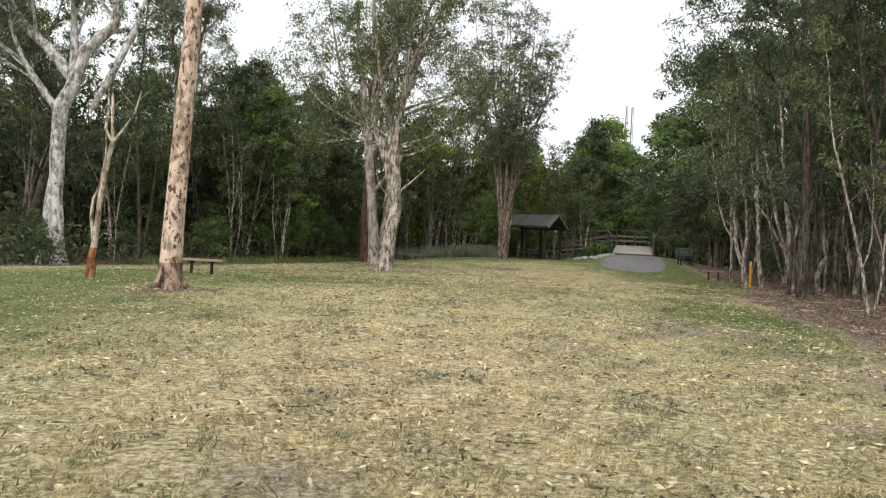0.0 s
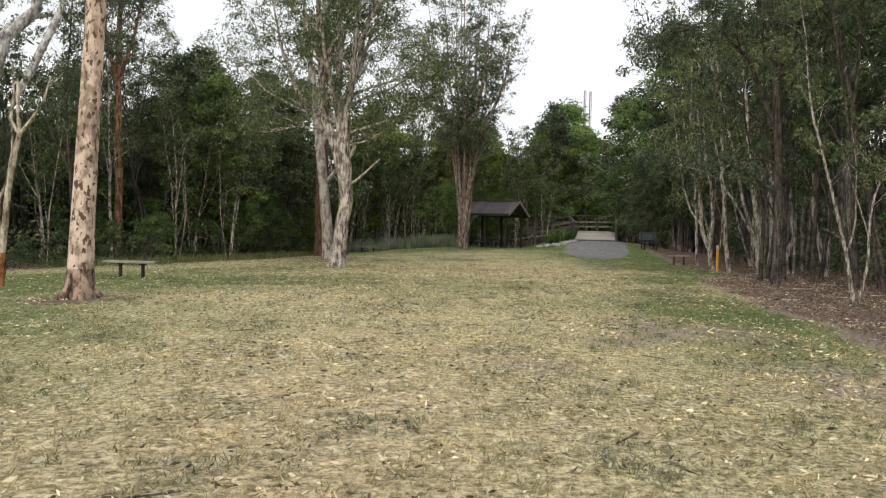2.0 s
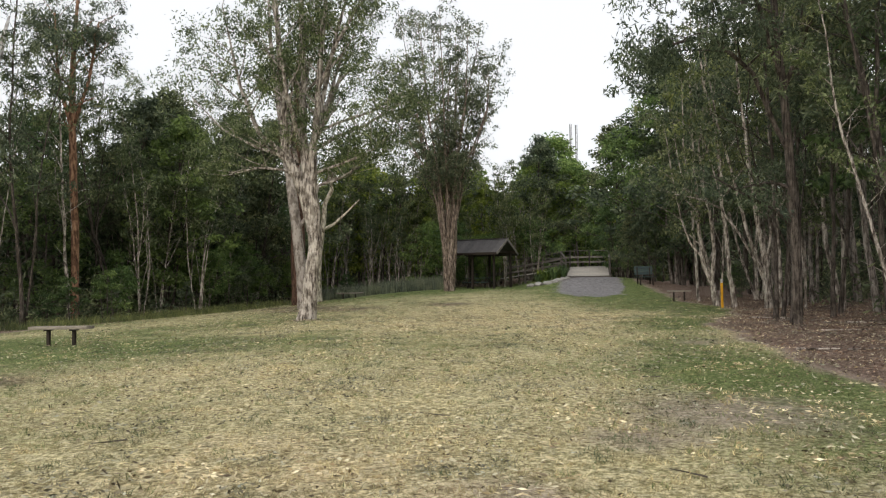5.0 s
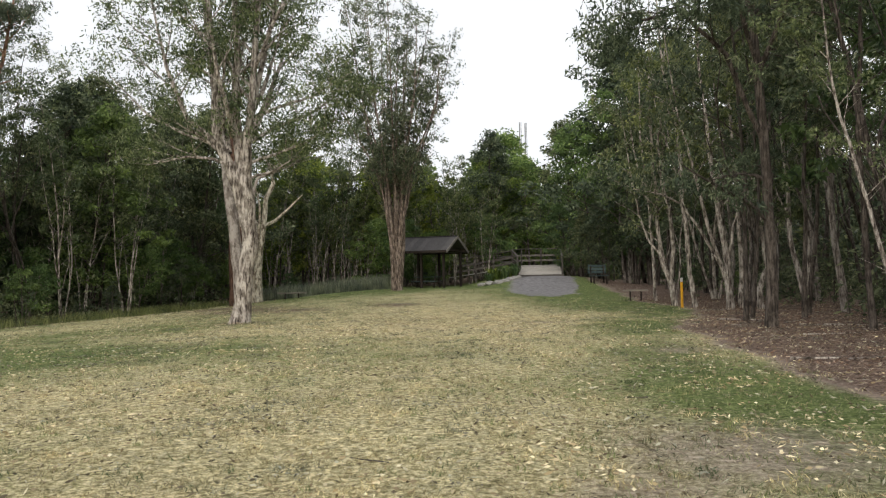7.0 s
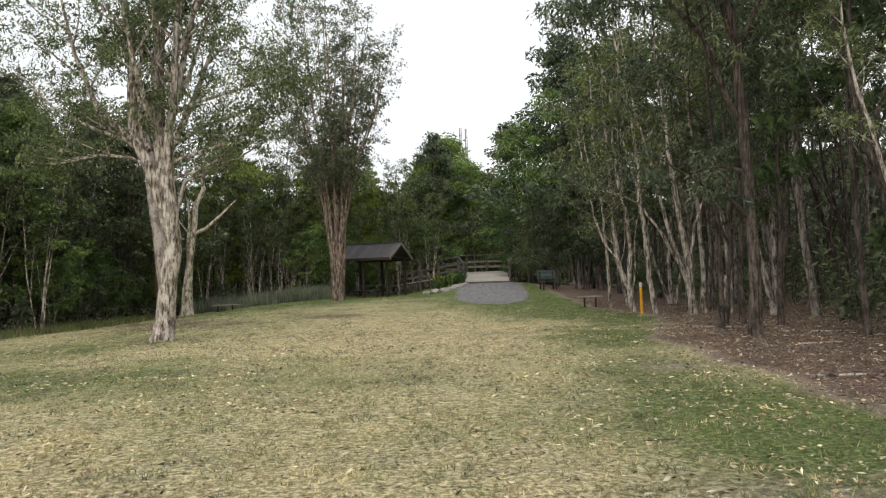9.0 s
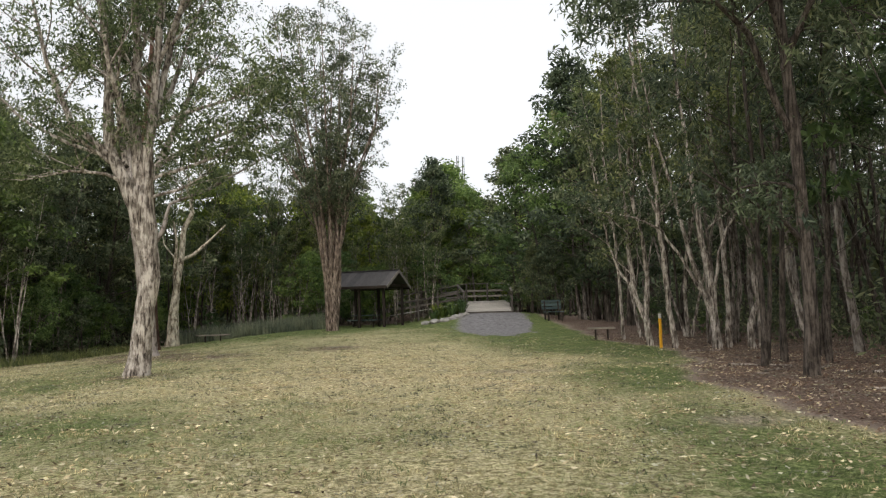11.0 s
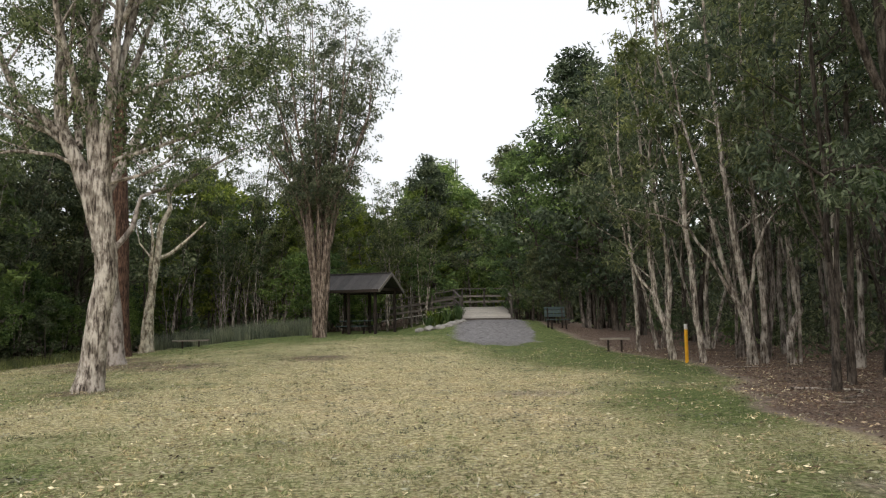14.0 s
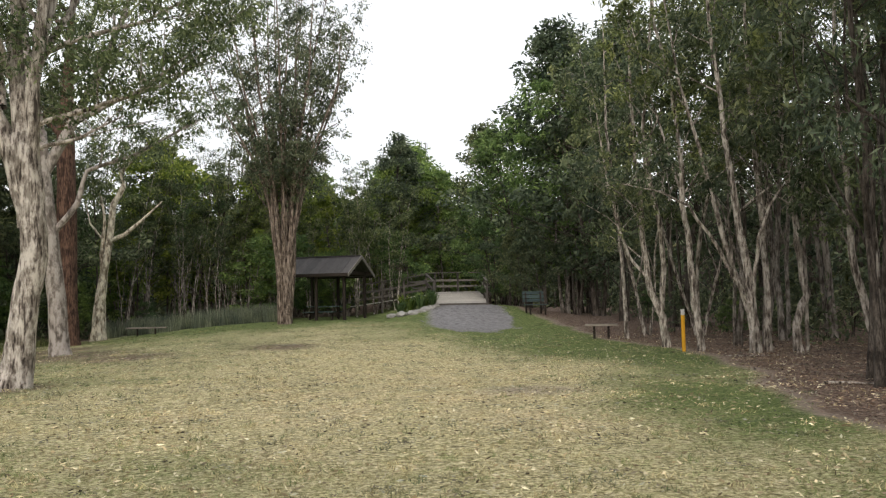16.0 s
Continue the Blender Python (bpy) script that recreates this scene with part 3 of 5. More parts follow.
def hero(name, x, y, label, seed, stems, bark_m, leaf_m, leaves, spread=0.4, llen=0.17, lwid=0.05, extra=(), droop=0.05, blen=3.0, count=11, lo=0.35, sides=12, depth=1, turn=0.0, group=""):
    """A tree whose stems are given as lists of (x, y, z, radius)."""
    t = tree_thing(name, x, y, label, group, turn)
    rnd = random.Random(seed)
    w, ends = Build(), []
    for k, stem in enumerate(stems):
        pts, rad = [Vector(s[:3]) for s in stem], [s[3] for s in stem]
        fine_p, fine_r = [], []
        for i in range(len(pts) - 1):
            for j in range(3):
                f = j / 3
                fine_p.append(pts[i].lerp(pts[i + 1], f) + Vector((rnd.gauss(0, 0.015), rnd.gauss(0, 0.015), 0)))
                fine_r.append(rad[i] + (rad[i + 1] - rad[i]) * f)
        fine_p.append(pts[-1])
        fine_r.append(rad[-1])
        w.tube(fine_p, fine_r, sides if k == 0 else 8, 0.13, rnd)
        if stem[-1][3] < 0.12:
            branch_out(rnd, w, ends, fine_p, fine_r, count, lo, 1.0, blen, 0.6, 0.22, depth, droop)
    for e in extra:
        pts = [Vector(s[:3]) for s in e]
        w.tube(pts, [s[3] for s in e], 6)
    part("trunk", smooth_mesh(w, "trunk", bark_m), None, t)
    if leaves:
        part("crown", crown_mesh("crown", ends, leaves, spread, llen, lwid, leaf_m, seed, 0.45), None, t)
    return t


spotted_gum()
scarred_sapling()
hero("white_gum_tree", -19.6, 35.2, "big old white gum with twin smooth grey stems and spreading forks", 21,
     [[(0.35, 0, -0.1, 0.42), (0.22, 0, 0.8, 0.31), (0.05, 0, 3.0, 0.29), (0.0, 0, 6.2, 0.33), (0.1, 0, 7.2, 0.34), (0.6, 0.1, 8.4, 0.32)],
      [(-0.45, 0.1, -0.1, 0.36), (-0.35, 0.1, 1.5, 0.27), (-0.15, 0, 3.4, 0.24), (0, 0, 5.0, 0.2)],
      [(0.6, 0.1, 8.4, 0.34), (1.0, 0.1, 9.8, 0.28), (2.2, 0.3, 11.0, 0.24), (2.4, 0.3, 12.2, 0.2), (1.4, 0.2, 14.0, 0.14), (1.2, 0.2, 16.5, 0.05)],
      [(0.6, 0.1, 8.4, 0.28), (-0.6, 0, 9.8, 0.24), (-1.8, 0, 10.8, 0.2), (-2.6, 0, 12.0, 0.15), (-3.2, 0, 15.0, 0.05)],
      [(0.5, 0.1, 8.0, 0.24), (0.4, 0.3, 10.0, 0.2), (0.1, 0.6, 12.5, 0.14), (0.3, 0.8, 16.0, 0.05)],
      [(0.3, 0, 6.6, 0.2), (-0.8, -0.2, 8.0, 0.17), (-1.6, -0.4, 9.2, 0.13), (-2.4, -0.6, 11.5, 0.05)]],
     BARK_WHITE, LEAF_GUM, 16000, 0.5, 0.2, 0.05, extra=[[(1.3, 0.2, 7.0, 0.1), (2.0, 0.3, 8.4, 0.2), (3.2, 0.4, 11.0, 0.17), (3.6, 0.4, 12.5, 0.05)]], count=8, lo=0.3)
hero("dark_gum_tree", -21.8, 37.4, "dark leaning gum trunk in the shade behind the white gum", 22,
     [[(-0.9, 0, -0.1, 0.35), (-0.5, 0, 1.2, 0.26), (0.3, 0, 3.6, 0.22), (0.9, 0, 6.0, 0.18), (1.3, 0, 9.0, 0.13), (1.6, 0, 13.0, 0.05)]], BARK_DARK, LEAF_GUM, 5000, 0.45, 0.2, 0.05)
OLD_STEMS = [
    [(-0.15, 0, -0.1, 0.42), (-0.1, 0, 0.4, 0.33), (0.06, 0, 1.6, 0.28), (0.2, 0, 2.8, 0.27), (0.05, 0, 4.2, 0.29), (-0.2, 0, 5.4, 0.27)],
    [(0.0, 0, 3.4, 0.16), (-0.24, 0, 4.5, 0.2), (-0.6, 0, 5.5, 0.19), (-1.05, 0.1, 6.5, 0.17), (-1.1, 0.1, 8.4, 0.14), (-1.3, 0, 11.2, 0.1), (-1.7, 0.2, 16.5, 0.03)],
    [(-0.15, 0, 5.0, 0.2), (-0.38, 0.1, 7.4, 0.16), (-0.32, 0.2, 9.3, 0.13), (-0.4, 0.2, 11.2, 0.1), (-0.3, 0.1, 17.5, 0.03)],
    [(0.0, -0.05, 4.6, 0.17), (0.05, -0.1, 6.5, 0.15), (0.2, -0.2, 7.5, 0.13), (0.32, -0.2, 9.3, 0.11), (0.5, -0.2, 11.2, 0.09), (1.1, -0.1, 16.5, 0.03)],
    [(0.18, -0.1, 7.2, 0.1), (0.55, 0.2, 9.3, 0.09), (0.95, 0.4, 11.2, 0.07), (2.1, 0.5, 15.0, 0.02)],
    [(-0.95, 0, 6.2, 0.1), (-2.0, -0.2, 7.2, 0.085), (-2.65, -0.3, 8.9, 0.065), (-3.3, -0.4, 12.0, 0.02)],
    [(-0.4, -0.1, 6.6, 0.09), (-0.7, -1.3, 8.4, 0.075), (-1.0, -2.3, 11.5, 0.02)],
    [(-0.2, 0.1, 6.4, 0.1), (0.4, 1.4, 8.6, 0.08), (1.2, 2.4, 11.8, 0.02)],
    [(-0.6, 0.1, 6.0, 0.09), (-1.2, 1.4, 8.2, 0.075), (-2.2, 2.4, 11.0, 0.02)],
    [(0.3, -0.2, 8.8, 0.07), (1.2, -1.2, 10.4, 0.055), (2.5, -1.8, 12.2, 0.02)],
    [(-0.45, 0, 5.4, 0.06), (-1.1, -0.2, 5.75, 0.05), (-2.0, -0.4, 5.8, 0.04), (-3.3, -0.5, 5.5, 0.012)],
    [(-0.9, 0, 6.2, 0.065), (-2.2, 0.2, 6.7, 0.05), (-3.5, 0.3, 7.4, 0.035), (-4.8, 0.4, 8.8, 0.012)],
    [(0.05, 0, 5.6, 0.06), (1.1, -0.1, 5.95, 0.05), (2.1, -0.2, 6.3, 0.035), (3.4, -0.3, 7.3, 0.012)],
    [(0.1, 0, 5.1, 0.05), (0.9, 0.1, 5.35, 0.04), (1.8, 0.2, 5.9, 0.012)],
    [(0.25, 0, 7.2, 0.065), (0.95, -0.1, 7.5, 0.055), (2.3, -0.2, 7.9, 0.04), (3.7, -0.2, 8.8, 0.012)]]
OLD_STEMS = [[(x + 0.14 * step(2.0, 5.5, z), y, z, r) for x, y, z, r in stem] for stem in OLD_STEMS]
hero("old_paperbark_tree", -4.3, 35.1, "large paperbark with peeling pale trunk splitting into many stems", 31,
     OLD_STEMS, BARK_PAPER, LEAF_PAPER, 40000, 0.5, 0.145, 0.05, count=8, lo=0.4, blen=2.6)
hero("grey_paperbark_tree", -6.8, 47.2, "tall smooth grey-brown gum trunk beside the old paperbark", 32,
     [[(0.2, 0, -0.1, 0.42), (0.15, 0, 0.5, 0.33), (0.0, 0, 2.5, 0.3), (-0.35, 0, 5.5, 0.27), (-0.6, 0, 8.0, 0.25)],
      [(-0.6, 0, 7.6, 0.25), (-0.9, 0, 10, 0.2), (-1.4, 0, 13, 0.12), (-1.6, 0, 17, 0.05)],
      [(-0.4, 0, 6.5, 0.2), (0.6, 0, 8.5, 0.18), (1.6, 0, 10.6, 0.14), (2.6, 0, 13.5, 0.05)],
      [(0.5, 0, 8.3, 0.12), (2.0, 0, 9.2, 0.1), (3.6, 0, 9.8, 0.07), (5.4, 0, 11.0, 0.03)],
      [(-0.1, 0, 4.3, 0.12), (0.7, 0, 5.4, 0.1), (1.0, 0, 6.6, 0.07), (2.6, 0, 7.2, 0.06), (5.0, 0, 8.6, 0.025)]],
     bark("smooth_grey_bark", (0.4, 0.36, 0.325), (0.33, 0.29, 0.26), (0.2, 0.175, 0.155), 1.2), LEAF_PAPER, 9000, 0.42, 0.17, 0.05, count=6, lo=0.5, blen=2.4)
hero("red_trunk_tree", -8.2, 54.4, "dark reddish rough-barked trunk behind the paperbarks", 33,
     [[(0.1, 0, -0.1, 0.6), (0.05, 0, 0.6, 0.5), (0, 0, 4.0, 0.44), (-0.1, 0, 9.0, 0.38), (0, 0, 13, 0.2), (0.2, 0, 17, 0.08)]], BARK_RED, LEAF_GUM, 6000, 0.45, 0.18, 0.05, lo=0.6, count=9)
hero("pale_forked_tree", -7.7, 58.6, "pale crooked tree with bare forked limbs and a peeling base", 34,
     [[(-0.1, 0, -0.1, 0.46), (-0.05, 0, 0.5, 0.36), (0, 0, 2.0, 0.26), (0.18, 0, 3.4, 0.19), (0.45, 0, 5.2, 0.17), (0.6, 0, 6.7, 0.15), (1.05, 0, 7.6, 0.13), (0.95, 0, 8.4, 0.1), (1.7, 0, 9.2, 0.05)],
      [(0.1, 0, 2.8, 0.12), (0.05, 0, 4.3, 0.1), (0.2, 0, 5.8, 0.08), (0.0, 0, 7.2, 0.04)]],
     bark("pale_limb_bark", (0.7, 0.65, 0.54), (0.54, 0.48, 0.38), (0.2, 0.15, 0.1), 1.6), LEAF_PAPER, 1500, 0.4, 0.17, 0.05, count=3, lo=0.8, blen=1.4,
     extra=[[(0.4, 0, 4.9, 0.12), (1.1, 0, 5.2, 0.11), (1.9, 0, 5.9, 0.08), (2.9, 0, 6.9, 0.03)], [(0.95, 0, 8.3, 0.08), (0.75, 0, 9.1, 0.06), (0.9, 0, 9.8, 0.03)], [(0.08, 0, 5.0, 0.05), (-0.5, 0, 5.8, 0.04), (-0.7, 0, 6.9, 0.015)]])
MANY = []
_r = random.Random(77)
for k in range(19):
    a, o = k * 2.4 + _r.uniform(-0.2, 0.2), math.sqrt((k + 0.5) / 19)
    ca, sa = math.cos(a), math.sin(a)
    reach = [(0.24 * o, -0.05, 0.13 + 0.07 * _r.random()), (o * _r.uniform(0.22, 0.42), 2.4, 0.1 + 0.07 * _r.random()), (o * _r.uniform(0.45, 0.85), 4.6, 0.08 + 0.03 * _r.random()), (o * _r.uniform(0.9, 1.6), 7.4, 0.06), (o * _r.uniform(2.3, 3.8), 11.5, 0.045), (o * _r.uniform(3.4, 5.2), 14.0 + 4.5 * _r.random(), 0.015)]
    MANY.append([(r * ca + _r.gauss(0, 0.06), r * sa + _r.gauss(0, 0.06), z, w) for r, z, w in reach])
hero("clumped_paperbark_tree", 1.2, 57.2, "tall clump of reddish paperbark stems beside the picnic shelter", 41, MANY, BARK_PAPER_RED, LEAF_GUM, 36000, 0.52, 0.19, 0.066, count=9, lo=0.47, blen=2.5, sides=8)
hero("straight_red_tree", -17.4, 44.2, "straight slender tree with reddish brown bark at the wood's edge", 42,
     [[(0, 0, -0.1, 0.26), (0, 0, 0.8, 0.2), (0.0, 0, 5.0, 0.185), (-0.15, 0, 10.0, 0.165), (-0.1, 0, 13, 0.13), (0.2, 0, 17, 0.05)], [(-0.1, 0, 9.5, 0.12), (-0.8, 0, 12, 0.09), (-1.0, 0, 15.5, 0.04)], [(-0.1, 0, 9.8, 0.11), (0.7, 0, 12, 0.08), (1.2, 0, 15, 0.04)]],
     bark("rust_bark", (0.4, 0.24, 0.15), (0.27, 0.145, 0.09), (0.1, 0.05, 0.033), 3.5), LEAF_GUM, 9000, 0.5, 0.2, 0.055, lo=0.55, count=9, blen=2.2)

# ---- forest trees ----
PALE = [slim_tree(101, 15.0, 0.1, BARK_PAPER, LEAF_PAPER, 4400, 0.42, 3, 0.06, 0.1, 0.42, 0.19, 0.07), slim_tree(102, 14.0, 0.09, BARK_PAPER, LEAF_PAPER, 4200, 0.38, 2, 0.12, 0.1, 0.42, 0.19, 0.07), slim_tree(103, 16.0, 0.115, BARK_GREY, LEAF_PAPER, 4800, 0.42, 2, 0.05, 0.1, 0.42, 0.19, 0.07, blen=2.6, branches=12)]
DARK = [slim_tree(111, 15.0, 0.072, BARK_DARK, LEAF_OAK, 3800, 0.36, 1, 0.05, 0.14, 0.48, 0.22, 0.052, 2.4, 13), slim_tree(112, 15.5, 0.09, BARK_DARK, LEAF_OAK, 4600, 0.38, 2, 0.06, 0.14, 0.48, 0.22, 0.052, 2.3, 10)]
POLE = [slim_tree(121, 11.0, 0.06, BARK_PAPER, LEAF_PAPER, 2800, 0.4, 3, 0.03, 0.05, 0.42, 0.2, 0.075, 1.5, 7, 0.045), slim_tree(122, 12.0, 0.055, BARK_GREY, LEAF_OAK, 3000, 0.44, 3, 0.02, 0.05, 0.42, 0.2, 0.07, 1.6, 7, 0.04)]
BUSH = [bushy_tree(131, 12.5, 0.12, BARK_DARK, LEAF_OAK, 7600, 2.7, 0.14, 0.28, 0.115, 0.6), bushy_tree(132, 10.5, 0.1, BARK_DARK, LEAF_GREEN, 7200, 2.6, 0.08, 0.28, 0.115, 0.6)]
BRIGHT = [bushy_tree(141, 12.5, 0.14, BARK_GREY, LEAF_BRIGHT, 7600, 3.2, 0.15, 0.32, 0.15, 0.7), bushy_tree(142, 12.0, 0.12, BARK_GREY, LEAF_FRESH, 7600, 3.2, 0.12, 0.32, 0.15, 0.7)]
SHRUB = [bushy_tree(151, 2.2, 0.04, BARK_DARK, LEAF_GREEN, 1500, 0.9, 0.05, 0.13, 0.05, 0.24), bushy_tree(152, 2.8, 0.05, BARK_DARK, LEAF_OAK, 1800, 1.0, 0.05, 0.14, 0.05, 0.26)]
rw = random.Random(9)
L_PALE, L_DARK = "slender pale paperbark with peeling trunk at the wood's edge", "dark drooping sheoak in the shaded wood"
L_POLE, L_BUSH = "thin bare-stemmed sapling crowded in the dark wood", "dense dark green bushy tree with foliage to the ground"
L_BRIGHT, L_SHRUB = "leafy tree with yellow-green crown at the back of the park", "low dark shrub under the trees"


def plant(protos, name, x, y, label, group, size=1.0, tall=1.0):
    return plant_tree(protos[rw.randrange(len(protos))], name, x, y, label, group, rw.random() * 360, size, tall)


hero("overhanging_tree", 9.9, 25.6, "dark tree whose drooping branches overhang the lawn", 51,
     [[(0, 0, -0.1, 0.17), (0.05, 0, 1.0, 0.13), (0.0, 0, 4.0, 0.115), (-0.3, 0, 8.0, 0.09), (-0.4, 0, 13.0, 0.04)],
      [(-0.05, 0, 4.6, 0.07), (-1.0, -0.2, 6.6, 0.06), (-2.2, -0.4, 7.6, 0.045), (-3.5, -0.5, 7.2, 0.02)],
      [(-0.2, 0, 6.5, 0.06), (-1.0, -0.6, 8.4, 0.05), (-2.4, -1.0, 9.4, 0.035), (-4.2, -1.2, 9.0, 0.015)],
      [(-0.2, 0, 6.0, 0.06), (0.2, -1.2, 8.0, 0.05), (0.4, -2.6, 9.2, 0.03), (0.5, -3.8, 9.3, 0.015)]],
     BARK_DARK, LEAF_OAK, 17000, 0.42, 0.16, 0.04, count=10, lo=0.34, blen=2.2, droop=0.22)
plant_tree(BRIGHT[1], "far_gum_tree", 13.6, 98.0, "distant gum crown standing above the other treetops", "", 40, 1.4)

# trees that stand forward along the litter's edge
EDGE_TREES = [
    (12.7, 39.9, [[(0, 0, -0.1, 0.2), (0, 0, 0.3, 0.16), (-0.1, 0, 1.0, 0.15), (-0.4, 0, 1.75, 0.13), (-0.55, 0, 2.7, 0.11), (-0.6, 0.1, 4.0, 0.1), (-0.7, 0.2, 5.9, 0.08), (-0.8, 0.2, 8.0, 0.06), (-0.7, 0.2, 13.5, 0.02)],
                  [(-0.1, 0, 1.2, 0.12), (0.02, 0, 2.5, 0.11), (-0.1, -0.1, 4.0, 0.1), (-0.4, -0.2, 5.3, 0.085), (-0.55, -0.2, 6.8, 0.07), (-0.35, -0.2, 8.2, 0.055), (0, -0.3, 13.0, 0.02)],
                  [(-0.5, 0, 2.2, 0.07), (-1.0, 0.2, 2.9, 0.06), (-1.35, 0.3, 4.0, 0.055), (-1.55, 0.4, 5.3, 0.045), (-2.0, 0.5, 8.5, 0.015)]]),
    (12.87, 38.07, [[(0, 0, -0.1, 0.17), (0, 0, 0.3, 0.14), (-0.15, 0, 1.4, 0.115), (-0.24, 0, 2.9, 0.11), (-0.37, 0, 4.3, 0.1), (-0.42, 0, 6.0, 0.085), (-0.6, 0, 7.8, 0.07), (-1.0, 0, 9.6, 0.055), (-1.3, 0, 14.0, 0.02)],
                    [(-0.38, 0, 4.6, 0.05), (-0.7, 0.3, 6.0, 0.045), (-1.2, 0.6, 8.2, 0.035), (-1.7, 0.8, 11.0, 0.012)]]),
    (13.77, 36.77, [[(0, 0, -0.1, 0.25), (0, 0, 0.35, 0.19), (-0.07, 0, 1.07, 0.18), (-0.1, 0, 2.05, 0.15), (-0.28, 0, 3.2, 0.13), (-0.44, 0, 4.5, 0.115), (-0.6, 0, 6.1, 0.1), (-0.78, 0, 7.8, 0.08), (-0.95, 0, 9.3, 0.06), (-1.1, 0, 14.5, 0.02)],
                    [(-0.15, 0.05, 1.2, 0.11), (-0.5, 0.1, 2.4, 0.1), (-0.85, 0.1, 3.7, 0.085), (-1.1, 0.2, 5.0, 0.075), (-1.4, 0.2, 6.3, 0.065), (-1.75, 0.3, 7.6, 0.05), (-2.3, 0.4, 12.0, 0.015)],
                    [(-0.2, -0.1, 1.4, 0.075), (-1.0, -0.2, 2.9, 0.065), (-1.75, -0.2, 4.1, 0.05), (-2.5, -0.2, 4.5, 0.035), (-3.6, -0.2, 4.75, 0.012)],
                    [(-0.05, -0.1, 1.7, 0.08), (0.12, -0.2, 3.2, 0.06), (0.4, -0.3, 4.0, 0.05), (0.9, -0.3, 4.7, 0.03), (1.5, -0.4, 6.6, 0.012)]]),
    (14.3, 37.0, [[(0, 0, -0.1, 0.17), (0, 0, 0.3, 0.14), (0.07, 0, 1.6, 0.12), (-0.03, 0, 3.7, 0.11), (-0.12, 0, 5.4, 0.095), (-0.2, 0, 7.2, 0.08), (-0.3, 0, 8.9, 0.06), (-0.2, 0, 14.0, 0.02)],
                  [(-0.02, 0, 3.4, 0.06), (0.4, 0.2, 5.0, 0.05), (0.6, 0.3, 7.5, 0.035), (1.0, 0.3, 11.0, 0.012)]]),
    (14.75, 36.3, [[(0, 0, -0.1, 0.2), (-0.02, 0, 0.3, 0.15), (-0.04, 0, 0.8, 0.14), (0.26, 0, 1.6, 0.13), (0.16, 0, 2.7, 0.125), (0.08, 0, 3.7, 0.11), (-0.08, 0, 4.7, 0.095), (-0.2, 0, 5.9, 0.08), (-0.2, 0, 7.6, 0.065), (0.2, 0, 13.0, 0.02)],
                   [(0.3, 0.1, -0.1, 0.07), (0.34, 0.1, 2.7, 0.06), (0.3, 0.1, 5.2, 0.05), (0.6, 0.1, 9.0, 0.015)],
                   [(0.05, 0, 3.9, 0.05), (0.7, -0.1, 4.6, 0.04), (1.5, -0.2, 5.0, 0.03), (2.0, -0.3, 6.4, 0.012)]]),
    (15.2, 34.2, [[(0.2, 0, -0.1, 0.18), (0.18, 0, 0.4, 0.14), (-0.05, 0, 1.3, 0.12), (-0.3, 0, 2.6, 0.11), (-0.35, 0, 4.5, 0.09), (-0.5, 0, 7.0, 0.07), (-0.3, 0, 12.5, 0.02)],
                  [(0.3, 0.1, -0.1, 0.12), (0.35, 0.1, 2.5, 0.1), (0.2, 0.1, 5.0, 0.08), (0.6, 0.2, 11.0, 0.02)]]),
    (13.3, 44.1, [[(0, 0, -0.1, 0.13), (0, 0, 0.3, 0.1), (-0.06, 0, 2.1, 0.085), (-0.17, 0, 4.2, 0.075), (-0.5, 0, 7.8, 0.055), (-0.5, 0, 12.0, 0.015)]])]
for k, (x, y, stems) in enumerate(EDGE_TREES):
    stems = [[(a, b, c, r * 0.8) for a, b, c, r in stem] for stem in stems]
    hero("paperbark_tree", x, y, "crooked pale paperbark with peeling scarred bark at the wood's edge", 300 + k, stems, BARK_PAPER, LEAF_PAPER if k % 2 else LEAF_OAK, 3800, 0.42, 0.18, 0.065, count=8, lo=0.46, blen=1.9, sides=10, turn=-11.4, group="paperbarks along the litter edge")
FRONT = [(14.5, 45.0, 0.85), (15.0, 39.6, 0.8), (15.7, 39.2, 0.9), (15.56, 32.0, 1.05), (16.4, 44.5, 0.95), (17.5, 41, 1.0)]
for x, y, s in FRONT:
    plant(PALE, "paperbark_tree", x, y, L_PALE, "paperbarks along the litter edge", s * (0.95 + 0.1 * rw.random()))
for x, y, s in ((10.46, 28.2, 0.95), (11.1, 29.2, 0.85), (11.86, 29.7, 1.0), (12.5, 28.9, 0.9), (13.9, 31.3, 1.0), (11.6, 24.2, 1.0), (12.5, 21.5, 1.0), (11.0, 20.6, 0.9)):
    plant(DARK[:1], "sheoak_tree", x, y, L_DARK, "sheoaks in the wood", s)
for x, y, s in ((8.95, 19.05, 0.5), (11.3, 18.0, 0.7)):
    plant(PALE, "paperbark_tree", x, y, L_PALE, "paperbarks along the litter edge", s)
for x, y, s in ((16.6, 57.6, 0.8), (17.2, 61.0, 1.1), (16.4, 65.5, 1.1), (17.6, 57.0, 1.25), (18.8, 62.0, 1.35), (17.2, 53.0, 1.2), (17.8, 48.6, 1.3), (15.8, 69.0, 1.0)):
    plant(BUSH, "bushy_tree", x, y, L_BUSH, "bushy trees by the bridge", s)

